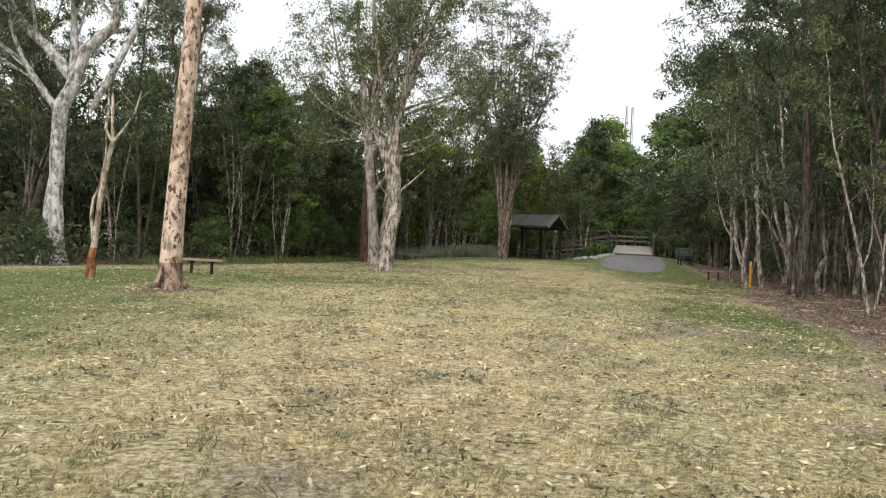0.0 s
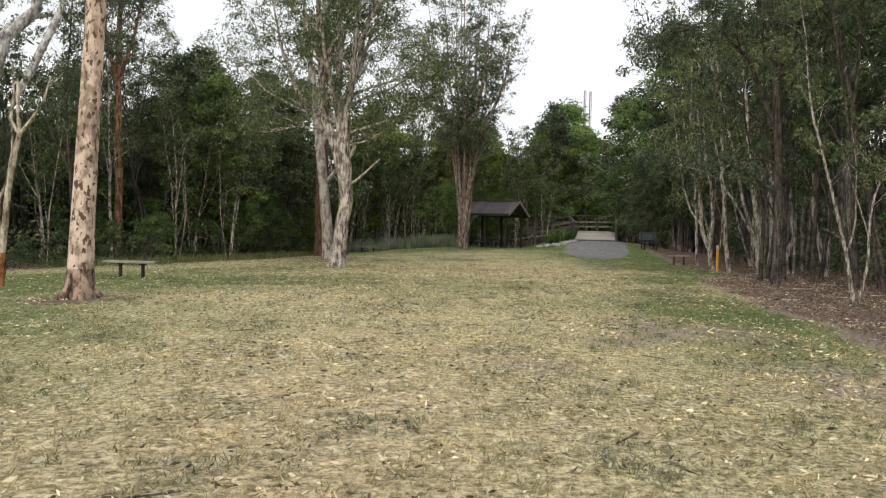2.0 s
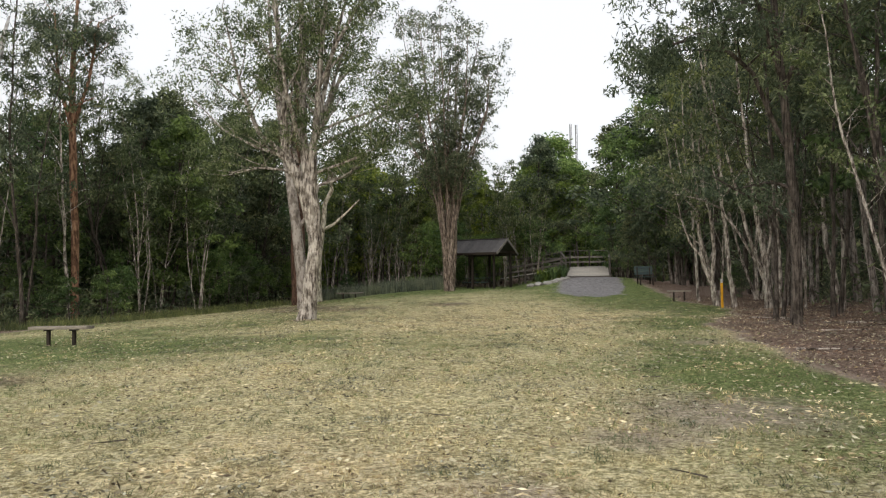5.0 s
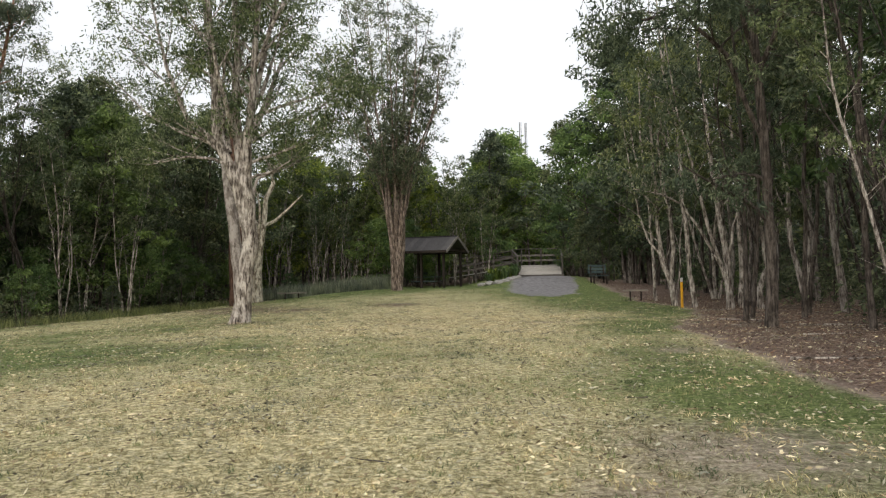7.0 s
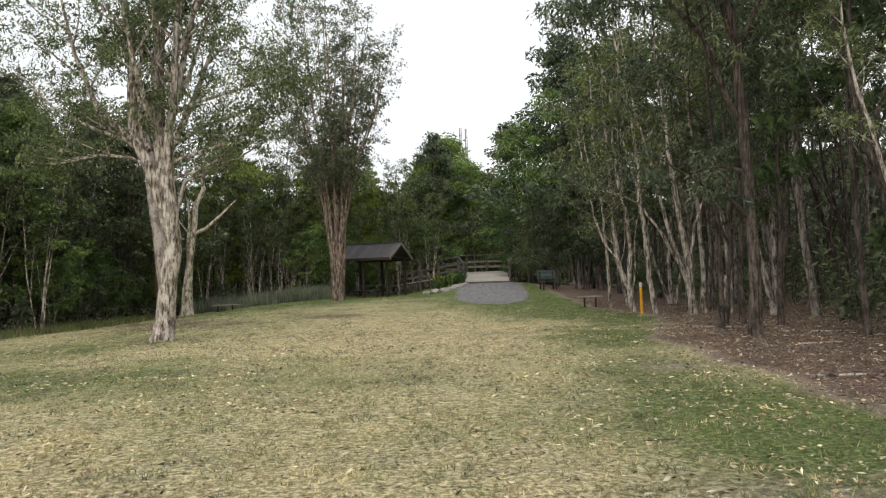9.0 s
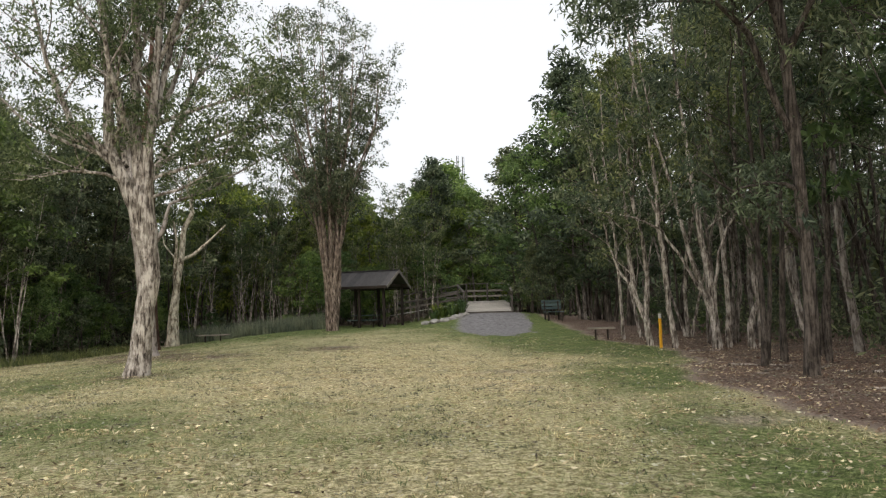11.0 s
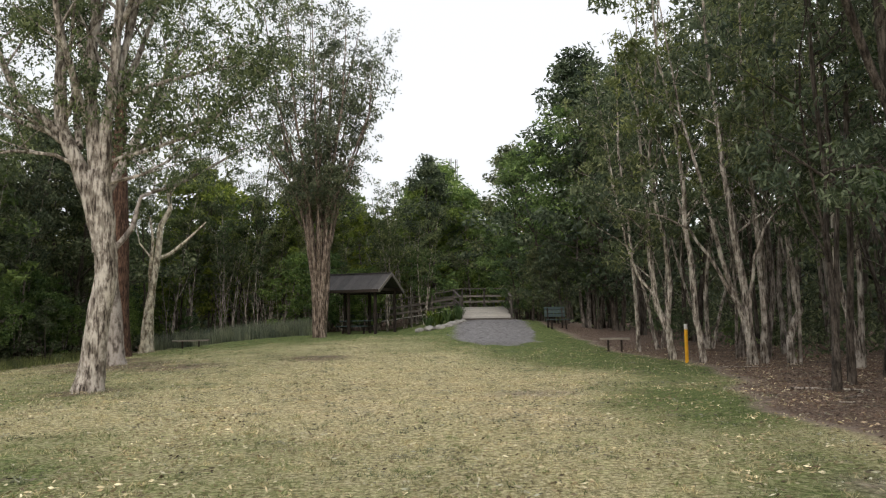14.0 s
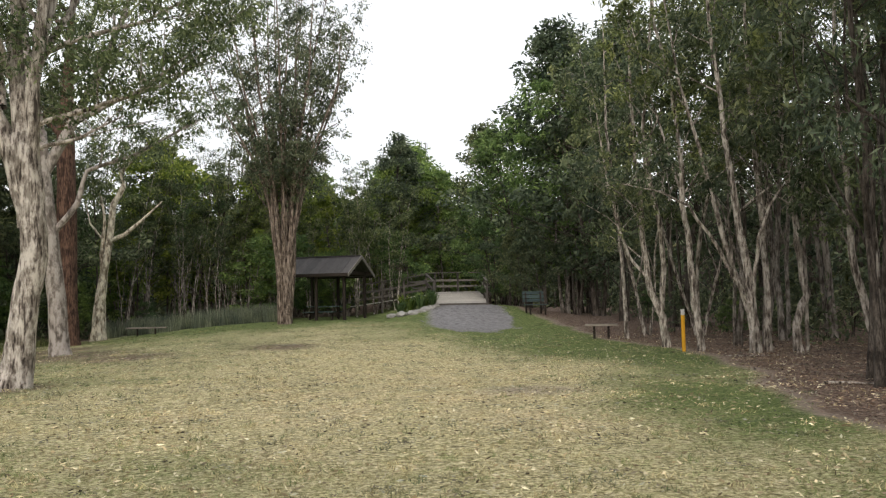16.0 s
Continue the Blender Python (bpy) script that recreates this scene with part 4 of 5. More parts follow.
GREEN_TOP = bushy_tree(161, 13.8, 0.13, BARK_GREY, LEAF_FRESH, 11000, 3.0, 0.16, 0.27, 0.12, 0.7)
plant_tree(GREEN_TOP, "bushy_tree", 16.6, 59.4, "tall bushy tree with a fresh green rounded crown", "bushy trees by the bridge", 0, 1.0)
for x, y, s in ((13.7, 60.6, 0.34), (14.2, 59.0, 0.3), (14.6, 62.6, 0.45), (14.9, 58.2, 0.4), (13.9, 64.2, 0.5)):
    plant(BUSH, "bush", x, y, "dark leafy bush crowding the footbridge rail", "bushes by the footbridge", s)


def scatter(n, xlo, xhi, ylo, yhi, edge, gap, made, tries=4000):
    out = []
    for _ in range(tries):
        if len(out) >= n:
            break
        x, y = rw.uniform(xlo, xhi), rw.uniform(ylo, yhi)
        if edge(x, y) and all((x - p) ** 2 + (y - q) ** 2 > gap * gap for p, q in made):
            out.append((x, y))
            made.append((x, y))
    return out


spots = [(x, y) for x, y, _ in FRONT + EDGE_TREES]
for x, y in scatter(30, 9, 30, 10, 66, lambda x, y: curve_at(LITTER_EDGE, y) + 3.0 < x < curve_at(LITTER_EDGE, y) + 15, 1.7, spots):
    k = rw.random()
    plant(DARK if k < 0.6 else PALE if k < 0.85 else BUSH, "forest_tree", x, y, L_DARK if k < 0.6 else L_PALE if k < 0.85 else L_BUSH, "trees of the wood beyond the litter", rw.uniform(0.85, 1.15))
for x, y, s in ((-18.6, 55.0, 1.2), (-15.2, 56.5, 1.1), (-21.5, 50.0, 1.15), (-12.0, 61.0, 1.05), (-27.0, 46.0, 1.2), (-11.0, 66.5, 0.9), (-8.0, 70.0, 0.95), (-4.5, 71.5, 0.85), (-13.5, 71.0, 1.0), (-1.0, 70.5, 0.8), (2.0, 73.0, 0.85), (5.0, 71.0, 0.68), (8.5, 74.0, 0.76), (-9.5, 77.0, 1.0)):
    plant(BUSH if y < 69 or x < -9 else BRIGHT[:1] if x > 4 else BRIGHT, "bushy_tree", x, y, L_BUSH if y < 69 or x < -9 else L_BRIGHT, "tall bushy trees of the far wood", s)
spots = []
for x, y in scatter(56, -36, 0, 22, 72, lambda x, y: curve_at(WOODS_EDGE, y) - 13 < x < curve_at(WOODS_EDGE, y) - 0.6 and (y > 38.5 or x < -29), 1.4, spots):
    k = rw.random()
    near = curve_at(WOODS_EDGE, y) - x < 3.5
    kind = POLE if k < (0.5 if near else 0.25) else DARK if k < 0.72 else BUSH if k < 0.93 else PALE
    plant(kind, "forest_tree", x, y, L_POLE if kind is POLE else L_DARK if kind is DARK else L_BUSH if kind is BUSH else L_PALE, "trees of the wood beyond the bench", rw.uniform(0.8, 1.1))
for x, y in scatter(15, -12, 20, 72, 84, lambda x, y: x > curve_at(WOODS_EDGE, y) - 14, 2.0, spots):
    k = rw.random()
    kind = BRIGHT if k < 0.9 else BUSH
    plant(kind, "forest_tree", x, y, L_BRIGHT if kind is BRIGHT else L_POLE if kind is POLE else L_BUSH, "trees behind the shelter and bridge", rw.uniform(0.8, 1.0))
for x, y in scatter(20, -8, 9, 65.0, 71, lambda x, y: True, 0.9, spots):
    plant(POLE[:1], "sapling", x, y, L_POLE, "saplings behind the shelter", rw.uniform(0.6, 0.9))
UNDER = bushy_tree(171, 5.0, 0.07, BARK_GREY, LEAF_FRESH, 3800, 1.7, 0.1, 0.2, 0.085, 0.45)
for x, y in scatter(13, -9, 9, 65.6, 69.5, lambda x, y: True, 1.5, spots):
    plant_tree(UNDER, "bush", x, y, "mid green leafy bush behind the reeds and shelter", "bushes behind the reeds", rw.random() * 360, rw.uniform(0.65, 1.1))
for x, y in scatter(12, -24, -8, 44, 64, lambda x, y: -5 < x - curve_at(WOODS_EDGE, y) < -1.5, 1.6, spots):
    plant_tree(UNDER, "bush", x, y, "mid green leafy bush at the edge of the shaded wood", "bushes at the wood's edge", rw.random() * 360, rw.uniform(0.5, 0.95))
for x, y in scatter(22, -30, -6, 24, 66, lambda x, y: -6 < x - curve_at(WOODS_EDGE, y) < 0.0, 1.2, spots):
    plant(SHRUB, "shrub", x, y, L_SHRUB, "shrubs at the wood's edge", rw.uniform(0.5, 1.1))
for x, y in scatter(8, 12, 24, 22, 60, lambda x, y: x > curve_at(LITTER_EDGE, y) + 2.5, 1.2, spots):
    plant(SHRUB, "shrub", x, y, L_SHRUB, "shrubs under the paperbarks", rw.uniform(0.5, 1.0))


def far_woods():
    """The depth of the wood all round: trunks and foliage too far in to count."""
    rng = np.random.default_rng(3)
    rnd = random.Random(3)
    w, pts, pts_big = Build(), [], []
    for _ in range(460):
        side = rnd.random()
        if side < 0.4:
            y = rnd.uniform(15, 90)
            x = curve_at(WOODS_EDGE, min(y, 66)) - rnd.uniform(10, 24)
        elif side < 0.7:
            y = rnd.uniform(0, 90)
            x = curve_at(LITTER_EDGE, y) + rnd.uniform(11, 26)
        else:
            x, y = rnd.uniform(-30, 45), rnd.uniform(80, 98)
        h = rnd.uniform(8, 13)
        p, r = limb(rnd, (x, y, gz(x, y) - 0.1), (rnd.gauss(0, 0.06), rnd.gauss(0, 0.06), 1), h, rnd.uniform(0.06, 0.16), 5, 0.04, 0.02, 0.2)
        w.tube(p, r, 5)
        for _ in range(115):
            q, _d = along(p, rnd.uniform(0.0, 1.0))
            pts.append(tuple(q + Vector((rnd.gauss(0, 1.3), rnd.gauss(0, 1.3), rnd.gauss(0, 0.6)))))
    for _ in range(60000):
        side = rnd.random()
        if side < 0.36:
            y = rnd.uniform(10, 100)
            x = curve_at(WOODS_EDGE, min(y, 62)) - rnd.uniform(20, 27)
        elif side < 0.66:
            y = rnd.uniform(-5, 100)
            x = curve_at(LITTER_EDGE, y) + rnd.uniform(24, 30)
        else:
            x, y = rnd.uniform(-45, 50), rnd.uniform(94, 102)
        pts_big.append((x, y, gz(x, y) - 0.2 + 9.5 * rnd.random() ** 1.5 + 1.2 * noise.noise((x * 0.3, y * 0.3, 0))))
    c = np.array(pts_big)
    tagged(new("deep_foliage", leaf_mesh("deep_foliage", c, rng.normal(size=(len(c), 3)), 1.6, 1.0, LEAF_OAK, rng)), "dark unbroken foliage closing the wood", "foliage", kind="stuff")
    c = np.array(pts)
    tagged(new("far_woods", smooth_mesh(w, "far_woods", BARK_DARK)), "dark crowded trunks deep in the surrounding wood", "woods", kind="stuff")
    tagged(new("far_foliage", leaf_mesh("far_foliage", c, rng.normal(size=(len(c), 3)), 0.5, 0.24, LEAF_OAK, rng)), "dark green foliage deep in the surrounding wood", "foliage", kind="stuff")


far_woods()


def undergrowth():
    """Low tangled shrubs under the trees, too many to count."""
    rng, rnd, pts = np.random.default_rng(14), random.Random(14), []
    for k in range(230):
        y = rnd.uniform(16, 64)
        x = curve_at(LITTER_EDGE, y) + rnd.uniform(5.0, 13) if k < 130 else curve_at(WOODS_EDGE, y) - rnd.uniform(0.8, 8)
        r = rnd.uniform(0.4, 0.9)
        for _ in range(120):
            pts.append((x + rnd.gauss(0, r), y + rnd.gauss(0, r), gz(x, y) + abs(rnd.gauss(0, 0.55)) * 1.6))
    c = np.array(pts)
    tagged(new("undergrowth", leaf_mesh("undergrowth", c, rng.normal(size=(len(c), 3)), 0.26, 0.09, LEAF_OAK, rng)), "dark tangled undergrowth beneath the trees", "undergrowth", kind="stuff")


undergrowth()


# ---- reeds and long grass along the creek ----
def blades(name, spots_, height, width, material, seed, label, category, sink=0.02, lean=0.25):
    rng = np.random.default_rng(seed)
    n = len(spots_)
    c = np.array([(x, y, gz(x, y) - sink) for x, y in spots_])
    a = rng.uniform(0, 6.283, n)
    h = height * rng.uniform(0.5, 1.3, n)
    s = np.stack([np.cos(a), np.sin(a), np.zeros(n)], 1) * (width / 2)
    b = rng.normal(size=(n, 2)) * lean * h[:, None]
    top = c + np.concatenate([b, h[:, None]], 1)
    v = np.stack([c - s, c + s, top], 1).reshape(-1, 3)
    me = bpy.data.meshes.new(name)
    me.vertices.add(3 * n)
    me.vertices.foreach_set("co", v.astype(np.float32).ravel())
    me.loops.add(3 * n)
    me.loops.foreach_set("vertex_index", np.arange(3 * n, dtype=np.int32))
    me.polygons.add(n)
    me.polygons.foreach_set("loop_start", np.arange(0, 3 * n, 3, dtype=np.int32))
    me.polygons.foreach_set("loop_total", np.full(n, 3, dtype=np.int32))
    me.materials.append(material)
    me.update(calc_edges=True)
    return tagged(new(name, me), label, category, kind="stuff")


rg = random.Random(4)
blades("reeds", [(x, y) for x, y in ((rg.uniform(-8.5, 1.0), rg.uniform(60.5, 65)) for _ in range(17000)) if x > curve_at(WOODS_EDGE, y) - 2 and noise.noise((x * 0.9, y * 0.9, 0)) > -0.12], 0.85, 0.025, LEAF_REED, 1, "grey-green reeds along the creek behind the grass", "reeds", lean=0.12)
blades("long_grass", [(curve_at(WOODS_EDGE, y) + rg.gauss(-0.6, 0.7), y) for y in (rg.uniform(38, 58) for _ in range(9000))], 0.4, 0.02, GRASS_GREEN, 2, "long green grass along the wood's edge", "grass")


# ---- lawn grass and fallen leaves ----
def lawn():
    """Short grass in tufts, and leaves that the trees dropped on it."""
    pts_d, pts_g, leaf, lit = [], [], [], []
    while len(pts_d) + len(pts_g) < 230000:
        y = -3.0 + 60 * rg.random() ** 1.5
        x = 0.6 + rg.gauss(0, 3.4 + 0.17 * max(0, y))
        k = cover(x, y)
        if rg.random() < k[0] * 1.3 or (y > 47 and worn(x, y)[1] > 0.2):
            continue
        side = pts_g if rg.random() < k[1] * 0.85 else pts_d
        for _ in range(rg.randint(5, 16)):
            side.append((x + rg.gauss(0, 0.05), y + rg.gauss(0, 0.05)))
    blades("dry_grass", pts_d, 0.042, 0.011, GRASS_DRY, 5, "short dry straw-coloured mown grass", "grass", 0.005, 0.8)
    blades("green_grass", pts_g, 0.05, 0.011, GRASS_GREEN, 6, "short green mown grass in patches", "grass", 0.005, 0.7)
    rng = np.random.default_rng(8)
    while len(leaf) < 90000:
        y = -3.0 + 50 * rg.random() ** 1.35
        x = 0.6 + rg.gauss(0, 3.6 + 0.2 * max(0, y))
        if noise.noise((x * 0.6, y * 0.6, 2)) + 0.6 * noise.noise((x * 2.3, y * 2.3, 7)) + rg.random() * 0.9 > 0.35:
            leaf.append((x, y, gz(x, y) + 0.01 + 0.02 * rg.random()))
    while len(lit) < 30000:
        y = rg.uniform(9, 48)
        x = curve_at(LITTER_EDGE, y) + rg.uniform(-0.8, 6.5) - 0.2
        if rg.random() < cover(x, y)[0]:
            lit.append((x, y, gz(x, y) + 0.01 + 0.03 * rg.random()))
    for nm, src, m, lab in (("fallen_leaves", leaf, LEAF_DRY, "dry brown and straw gum leaves scattered on the lawn"), ("leaf_litter", lit, LEAF_LITTER, "thick reddish brown leaf litter under the trees")):
        c = np.array(src)
        d = rng.normal(size=(len(c), 3))
        d[:, 2] *= 0.22
        tagged(new(nm, leaf_mesh(nm, c, d, 0.06, 0.018, m, rng, 0.1, 0.6)), lab, "leaves", kind="stuff")


lawn()


# ---- picnic shelter ----
def shelter():
    sx, sy, turn = 3.5, 61.3, -26.0
    g = gz(4.2, 60.2)
    t = thing("picnic_shelter", sx, sy, "dark timber picnic shelter with charcoal gabled roof on the grass", "shelter", "", turn, g)
    L, W, ez, az = 2.0, 2.0, 2.4, 3.42
    for x in (-1.6, 0.0, 1.6):
        for y in (-1.55, 1.55):
            b = Build()
            b.beam((x, y, -0.35), (x, y, ez + 0.12), 0.15, 0.15)
            part("post", b, WOOD_DARK, t)
    for y in (-1.55, 1.55):
        b = Build()
        b.beam((-L, y, ez + 0.1), (L, y, ez + 0.1), 0.1, 0.22)
        part("beam", b, WOOD_DARK, t)
    for x in (-1.6, 0.0, 1.6):
        b = Build()
        b.beam((x, -1.6, ez + 0.1), (x, 1.6, ez + 0.1), 0.08, 0.18)
        part("tie_beam", b, WOOD_DARK, t)
        b = Build()
        b.beam((x, 0, ez + 0.1), (x, 0, az - 0.15), 0.09, 0.09)
        part("king_post", b, WOOD_DARK, t)
    for s in (-1, 1):
        for k in range(9):
            b = Build()
            x0 = -L + k * 2 * L / 9
            b.v = [Vector((x, s * y, z)) for x in (x0, x0 + 2 * L / 9 - 0.012) for y, z in ((W + 0.05, ez), (0, az), (0, az - 0.06), (W + 0.05, ez - 0.05))]
            b.f = [(0, 1, 5, 4), (2, 3, 7, 6), (0, 4, 7, 3), (0, 3, 2, 1), (4, 5, 6, 7)]
            part("roof_sheet", b, ROOF, t)
        b = Build()
        b.beam((-L, s * (W + 0.07), ez - 0.04), (L, s * (W + 0.07), ez - 0.04), 0.04, 0.17)
        part("fascia", b, WOOD_DARK, t)
        for x in (-L - 0.03, L + 0.03):
            b = Build()
            b.beam((x, s * (W + 0.05), ez - 0.06), (x, 0, az - 0.06), 0.04, 0.18)
            part("barge_board", b, WOOD_GREY if x > 0 else WOOD_DARK, t, "weathered paler barge board" if x > 0 else "")
    b = Build()
    b.beam((-L, 0, az + 0.02), (L, 0, az + 0.02), 0.24, 0.05)
    part("ridge_cap", b, ROOF, t)


def picnic_table():
    t = thing("picnic_table", 3.3, 61.0, "dark slatted picnic table with attached benches under the shelter", "table", "", -26, gz(4.2, 60.2) - 0.04)
    for k in range(4):
        b = Build()
        b.beam((-0.9, -0.3 + 0.2 * k, 0.74), (0.9, -0.3 + 0.2 * k, 0.74), 0.18, 0.045)
        part("tabletop_slat", b, PLASTIC_GREEN, t)
    for s in (-1, 1):
        for k in (0, 1):
            b = Build()
            b.beam((-0.9, s * (0.62 + 0.17 * k), 0.45), (0.9, s * (0.62 + 0.17 * k), 0.45), 0.15, 0.045)
            part("seat_slat", b, PLASTIC_GREEN, t)
    for x in (-0.65, 0.65):
        b = Build()
        b.beam((x, -0.85, 0.39), (x, 0.85, 0.39), 0.07, 0.09)
        part("cross_rail", b, WOOD_DARK, t)
        for s in (-1, 1):
            b = Build()
            b.beam((x, s * 0.62, -0.3), (x, s * 0.25, 0.72), 0.08, 0.09)
            part("leg", b, WOOD_DARK, t)


shelter()
picnic_table()


# ---- benches and bollard ----
def slab_bench(x, y, turn, label, length=1.5, h=0.45, depth=0.4):
    t = thing("park_bench", x, y, label, "bench", "backless benches on the grass", turn)
    for k in range(3):
        b = Build()
        w = depth / 3
        b.beam((-length / 2, (k - 1) * w, h - 0.025), (length / 2, (k - 1) * w, h - 0.025), w - 0.012, 0.075)
        part("seat_plank", b, WOOD_BENCH, t)
    for s in (-1, 1):
        b = Build()
        b.beam((s * length * 0.22, 0, -0.2), (s * length * 0.22, 0, h - 0.05), 0.08, 0.09)
        part("leg", b, WOOD_DARK, t)
        b = Build()
        b.beam((s * length * 0.22, -depth * 0.45, h - 0.075), (s * length * 0.22, depth * 0.45, h - 0.075), 0.07, 0.06)
        part("bearer", b, WOOD_DARK, t)


slab_bench(-9.2, 25.6, -6, "weathered brown timber bench on two legs on the lawn", 1.6, 0.47)
slab_bench(12.45, 44.4, -20, "weathered timber bench at the edge of the leaf litter", 1.15, 0.5, 0.5)
slab_bench(-5.6, 59.0, 8, "low weathered bench beside the reeds", 1.9, 0.36)


def backed_bench(x, y, turn):
    t = thing("garden_seat", x, y, "dark green slatted seat with a backrest beside the path", "bench", "", turn)
    for k in range(3):
        b = Build()
        b.beam((-0.6, -0.2 + 0.16 * k, 0.46), (0.6, -0.2 + 0.16 * k, 0.46), 0.14, 0.04)
        part("seat_slat", b, PLASTIC_GREEN, t)
        b = Build()
        b.beam((-0.6, 0.3 + 0.03 * k, 0.68 + 0.19 * k), (0.6, 0.3 + 0.03 * k, 0.68 + 0.19 * k), 0.04, 0.16)
        part("back_slat", b, PLASTIC_GREEN, t)
    for s in (-0.42, 0.42):
        for y0 in (-0.22, 0.24):
            b = Build()
            b.beam((s, y0, -0.2), (s, y0 + (0.1 if y0 > 0 else 0), 1.08 if y0 > 0 else 0.45), 0.08, 0.07)
            part("leg", b, WOOD_DARK, t)


backed_bench(13.75, 56.0, 8)


def bollard(x, y):
    t = thing("marker_post", x, y, "yellow marker post with a pale cap in the leaf litter", "post", "", 12)
    b = Build()
    b.beam((0, 0, -0.2), (0, 0, 1.02), 0.085, 0.085)
    part("shaft", b, YELLOW, t)
    b = Build()
    b.beam((0, 0, 1.02), (0, 0, 1.19), 0.095, 0.095, 0.2)
    part("cap", b, CAP, t, "pale grey cap")


bollard(12.44, 38.3)


# ---- footbridge ----
def bridge():
    zf, zb = 1.53, 2.3
    y0, y1 = 62.0, 70.0
    xl, xr, shift = 9.6, 12.75, 1.6
    t = thing("footbridge", 11.2, 62.0, "weathered timber footbridge with bleached deck and post rails", "bridge", "", 0, 0.0)
    o = Vector((11.2, 62.0, 0))

    def at(f, side, dz=0.0):
        x = (xl if side < 0 else xr) if side else (xl + xr) / 2
        return Vector((x + shift * f, y0 + (y1 - y0) * f, zf + (zb - zf) * f + dz)) - o

    for k in range(44):
        f = (k + 0.5) / 44
        b = Build()
        b.beam(at(f, -1, 0), at(f, 1, 0.02), 0.165, 0.05, 0.1)
        part("deck_board", b, WOOD_DECK, t)
    for s in (-1, 1):
        b = Build()
        b.beam(at(0, s, -0.17), at(1, s, -0.17), 0.16, 0.28)
        part("stringer", b, WOOD_RAIL, t)
    b = Build()
    b.beam(at(0, -1, -0.1) + Vector((-0.1, -0.07, 0)), at(0, 1, -0.1) + Vector((0.1, -0.07, 0)), 0.06, 0.3)
    part("end_board", b, WOOD_RAIL, t)

    def rail_run(points, wood=WOOD_GREY, drop=0.8):
        for p in points:
            b = Build()
            b.beam(p + Vector((0, 0, -drop)), p + Vector((0, 0, 1.3)), 0.12, 0.12)
            part("rail_post", b, WOOD_RAIL, t)
        for a, c in zip(points, points[1:]):
            for h in (0.4, 0.8):
                b = Build()
                b.beam(a + Vector((0, 0, h)), c + Vector((0, 0, h)), 0.05, 0.14)
                part("rail", b, wood, t)
            b = Build()
            b.beam(a + Vector((0, 0, 1.32)), c + Vector((0, 0, 1.32)), 0.15, 0.06)
            part("handrail", b, wood, t)

    rail_run([at(0, 1), at(0.34, 1), at(0.67, 1), at(1, 1)])
    rail_run([at(1, 1), at(1, 0), at(1, -1), at(1, -1) + Vector((-2.2, 0, -0.15))])
    near = at(0, -1)
    corner = Vector((9.75, 65.2, 2.05)) - o
    rail_run([near, corner, Vector((8.4, 65.6, 1.85)) - o, Vector((7.1, 66.0, 1.65)) - o, Vector((5.6, 66.4, 1.45)) - o], WOOD_RAIL)
    for k in range(40):
        f = k / 40
        b = Build()
        p = Vector((9.7 - 4.6 * f, 65.3 + 1.3 * f, 2.1 - 0.65 * f)) - o
        b.beam(p, p + Vector((0.5, 2.6, 0)), 0.105, 0.05, 0.1)
        part("deck_board", b, WOOD_DECK, t)


bridge()


# ---- garden bed beside the bridge ----
def strappy_plant(x, y, seed, size):
    rnd = random.Random(seed)
    b = Build()
    for k in range(46):
        a, r = rnd.random() * 6.28, rnd.uniform(0.25, 1.0)
        d = Vector((math.cos(a), math.sin(a), 0))
        s = Vector((-d.y, d.x, 0)) * 0.028 * size
        h = rnd.uniform(0.6, 1.0) * size
        pts = [d * 0.05, d * (0.12 + 0.25 * r * size) + Vector((0, 0, h * 0.7)), d * (0.2 + 0.62 * r * size) + Vector((0, 0, h * (1.0 - 0.35 * r)))]
        m = len(b.v)
        b.v.extend([pts[0] - s * 0.7, pts[0] + s * 0.7, pts[1] - s, pts[1] + s, pts[2]])
        b.f.extend([(m, m + 1, m + 3, m + 2), (m + 2, m + 3, m + 4)])
    ob = new("strappy_plant", b.mesh("strappy_plant", LEAF_BRIGHT if seed % 2 else LEAF_GREEN))
    ob.matrix_basis = pose(x, y, gz(x, y) - 0.03)
    tagged(ob, "bright green strappy-leaved plant in the bed by the bridge", "plant", "plants in the garden bed")


for k, (x, y) in enumerate(((7.3, 59.6), (7.9, 60.2), (8.4, 59.5), (8.7, 60.6), (9.1, 60.0), (7.7, 61.0), (8.3, 61.3), (9.0, 61.4), (9.3, 60.8))):
    strappy_plant(x, y, 60 + k, 1.0 + 0.3 * (k % 3) / 2)


def rock(x, y, size, seed):
    bm = bmesh.new()
    bmesh.ops.create_icosphere(bm, subdivisions=2, radius=1)
    for v in bm.verts:
        n = 1 + 0.35 * noise.noise(v.co * 1.4 + Vector((seed, seed * 2, 0)))
        v.co = Vector((v.co.x * size * 1.3, v.co.y * size, v.co.z * size * 0.62)) * n
    me = bpy.data.meshes.new("rock")
    bm.to_mesh(me)
    bm.free()
    me.materials.append(ROCK)
    ob = new("rock", me)
    ob.matrix_basis = pose(x, y, gz(x, y) + size * 0.15, 0, 0, seed * 40)
    tagged(ob, "pale rounded rock edging the garden bed", "rock", "rocks round the garden bed")


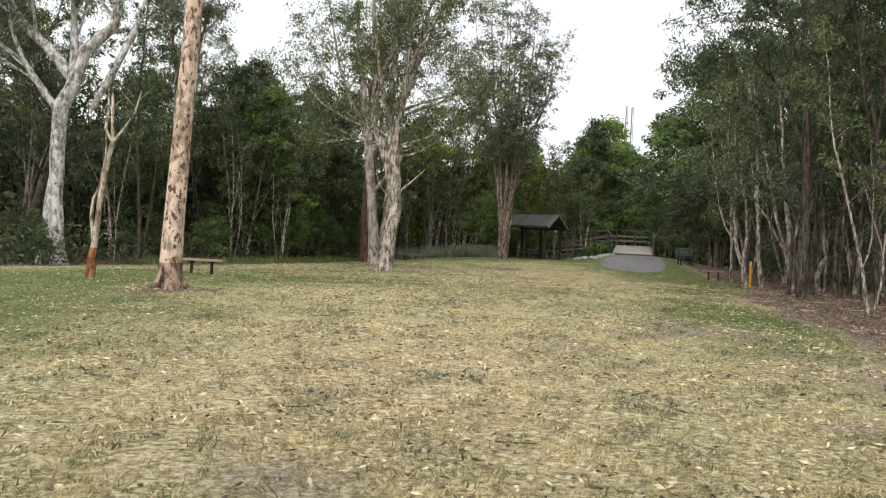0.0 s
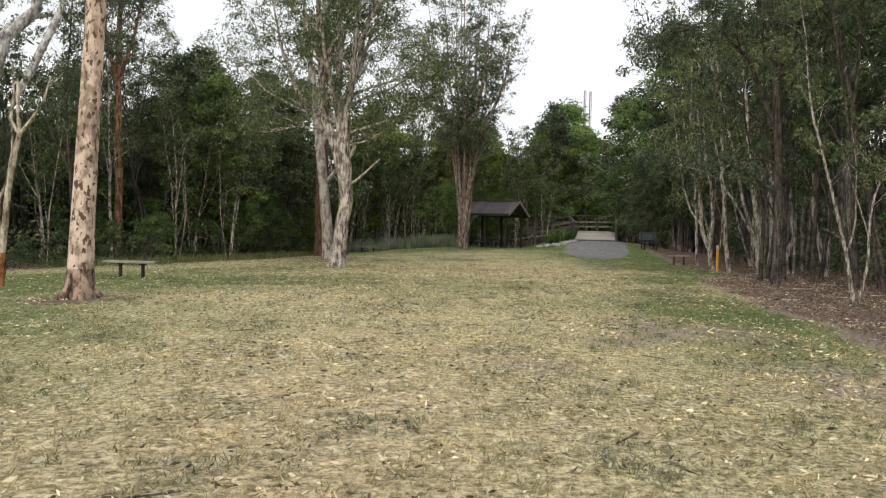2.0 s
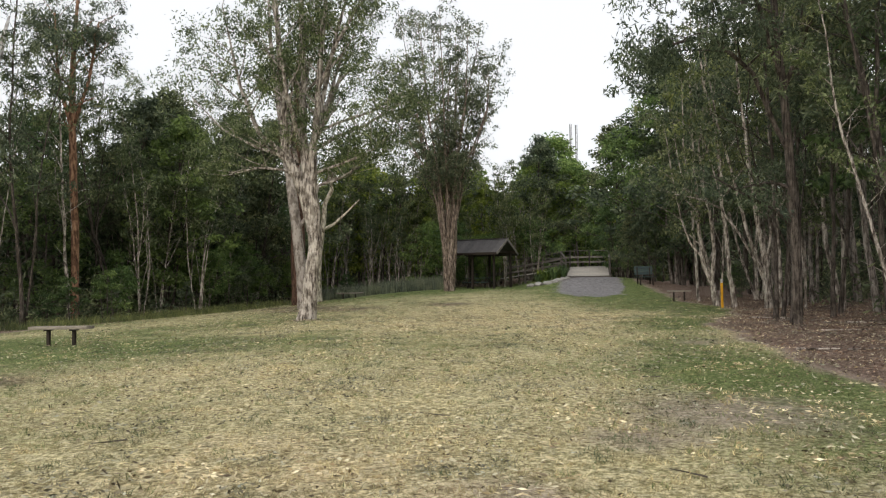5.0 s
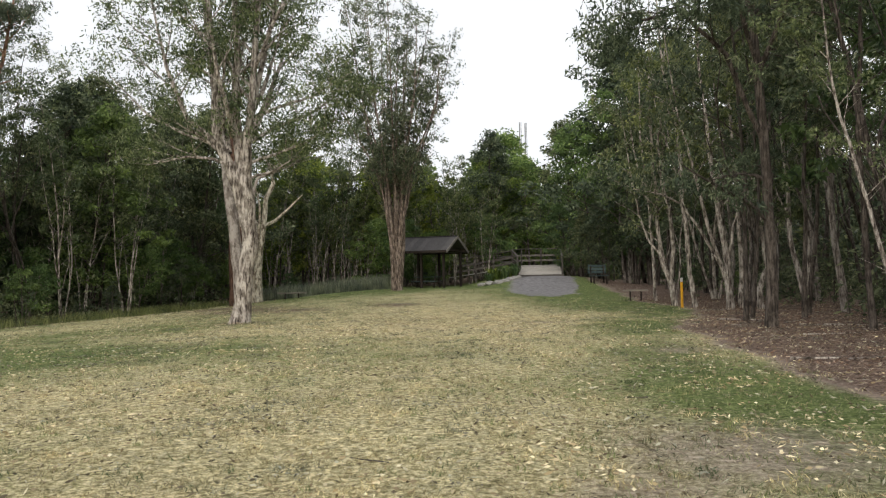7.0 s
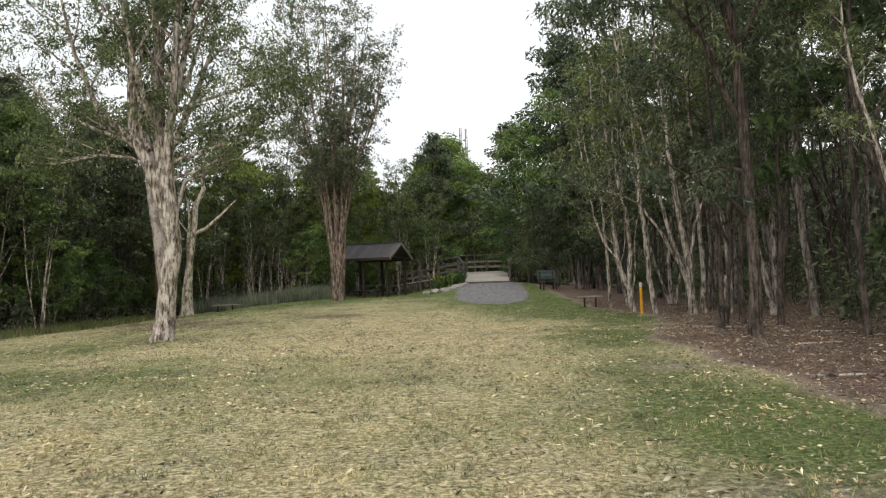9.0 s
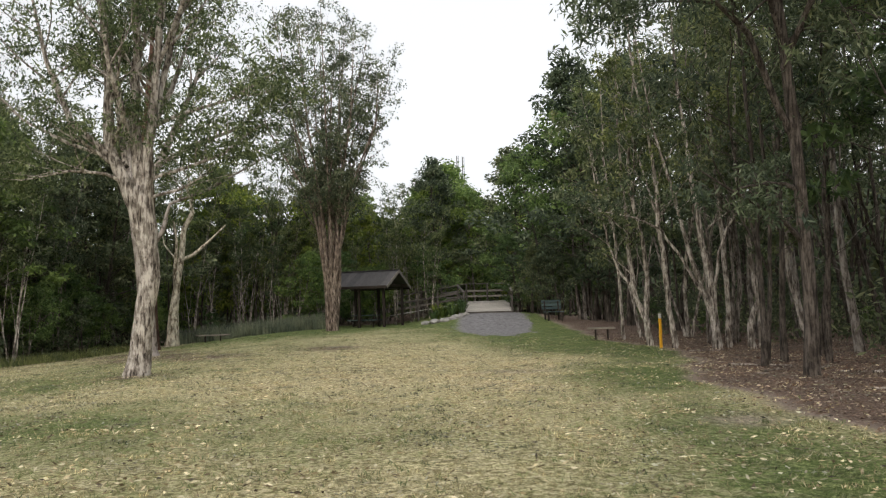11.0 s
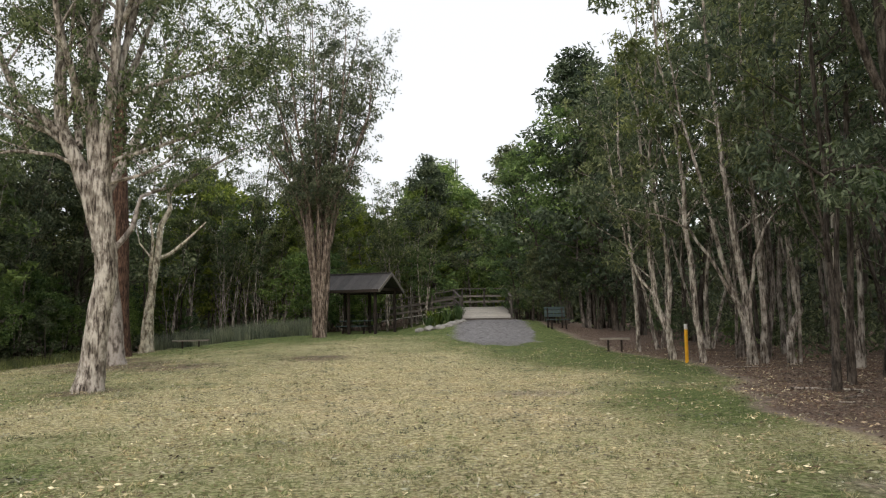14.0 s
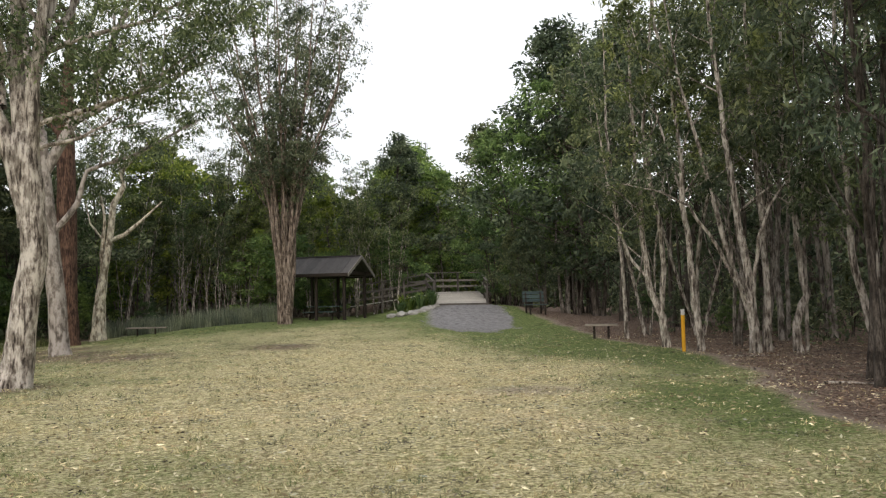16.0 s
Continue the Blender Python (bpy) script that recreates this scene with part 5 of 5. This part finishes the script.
for k, (x, y, s) in enumerate(((6.7, 58.9, 0.24), (7.2, 58.5, 0.3), (7.75, 58.35, 0.27), (8.2, 58.6, 0.24), (8.6, 59.0, 0.28), (9.0, 59.4, 0.24), (9.35, 60.0, 0.22))):
    rock(x, y, s, k + 1)


# ---- sticks and small logs ----
def stick(x, y, turn, length, radius, seed, m, label):
    rnd = random.Random(seed)
    pts, rad = limb(rnd, (-length / 2, 0, radius * 0.7), (1, 0, 0), length, radius, 6, 0.08, 0.0, 0.5)
    b = Build()
    b.tube([Vector((p.x, p.y, radius * 0.6 + abs(p.z - radius) * 0.15)) for p in pts], rad, 6, 0.15, rnd)
    ob = new("fallen_stick", b.mesh("fallen_stick", m, True))
    ob.matrix_basis = pose(x, y, gz(x, y), 0, 0, turn)
    tagged(ob, label, "stick", "fallen sticks")


for k in range(16):
    y = rg.uniform(14, 38)
    stick(curve_at(LITTER_EDGE, y) + rg.uniform(0.6, 5), y, rg.uniform(-40, 40), rg.uniform(0.5, 1.5), rg.uniform(0.012, 0.035), k, BARK_PAPER if k % 3 else BARK_GREY, "pale fallen stick on the leaf litter")
stick(4.15, 7.45, -20, 0.9, 0.012, 50, BARK_DARK, "thin dark fallen stick on the lawn")
for k, (x, y) in enumerate(((0.3, 5.4), (-1.3, 6.1), (1.5, 7.5), (-0.4, 9.0), (2.6, 11.0), (0.6, 13.5), (3.6, 16.0), (-2.5, 12.5))):
    stick(x, y, 30 * k, 0.28 + 0.05 * (k % 3), 0.008, 60 + k, BARK_DARK, "thin dark fallen stick on the lawn")


# ---- far lattice masts over the trees ----
def mast(x, y):
    t = thing("mast", x, y, "thin distant grey lattice mast above the treetops", "mast", "distant masts", 0, 0.0)
    for a, b_ in ((-0.5, -0.5), (0.5, -0.5), (0, 0.5)):
        b = Build()
        b.tube([(a * 0.6, b_ * 0.6, 0), (a * 0.4, b_ * 0.4, 35.0)], [0.09, 0.07], 5)
        part("mast_leg", b, STEEL, t)
    for k in range(8):
        b = Build()
        b.beam((-0.28, -0.25, 17 + k * 2.2), (0.28, -0.25, 18 + k * 2.2), 0.03, 0.03)
        part("mast_brace", b, STEEL, t)


mast(29.6, 180.0)
mast(31.0, 181.0)
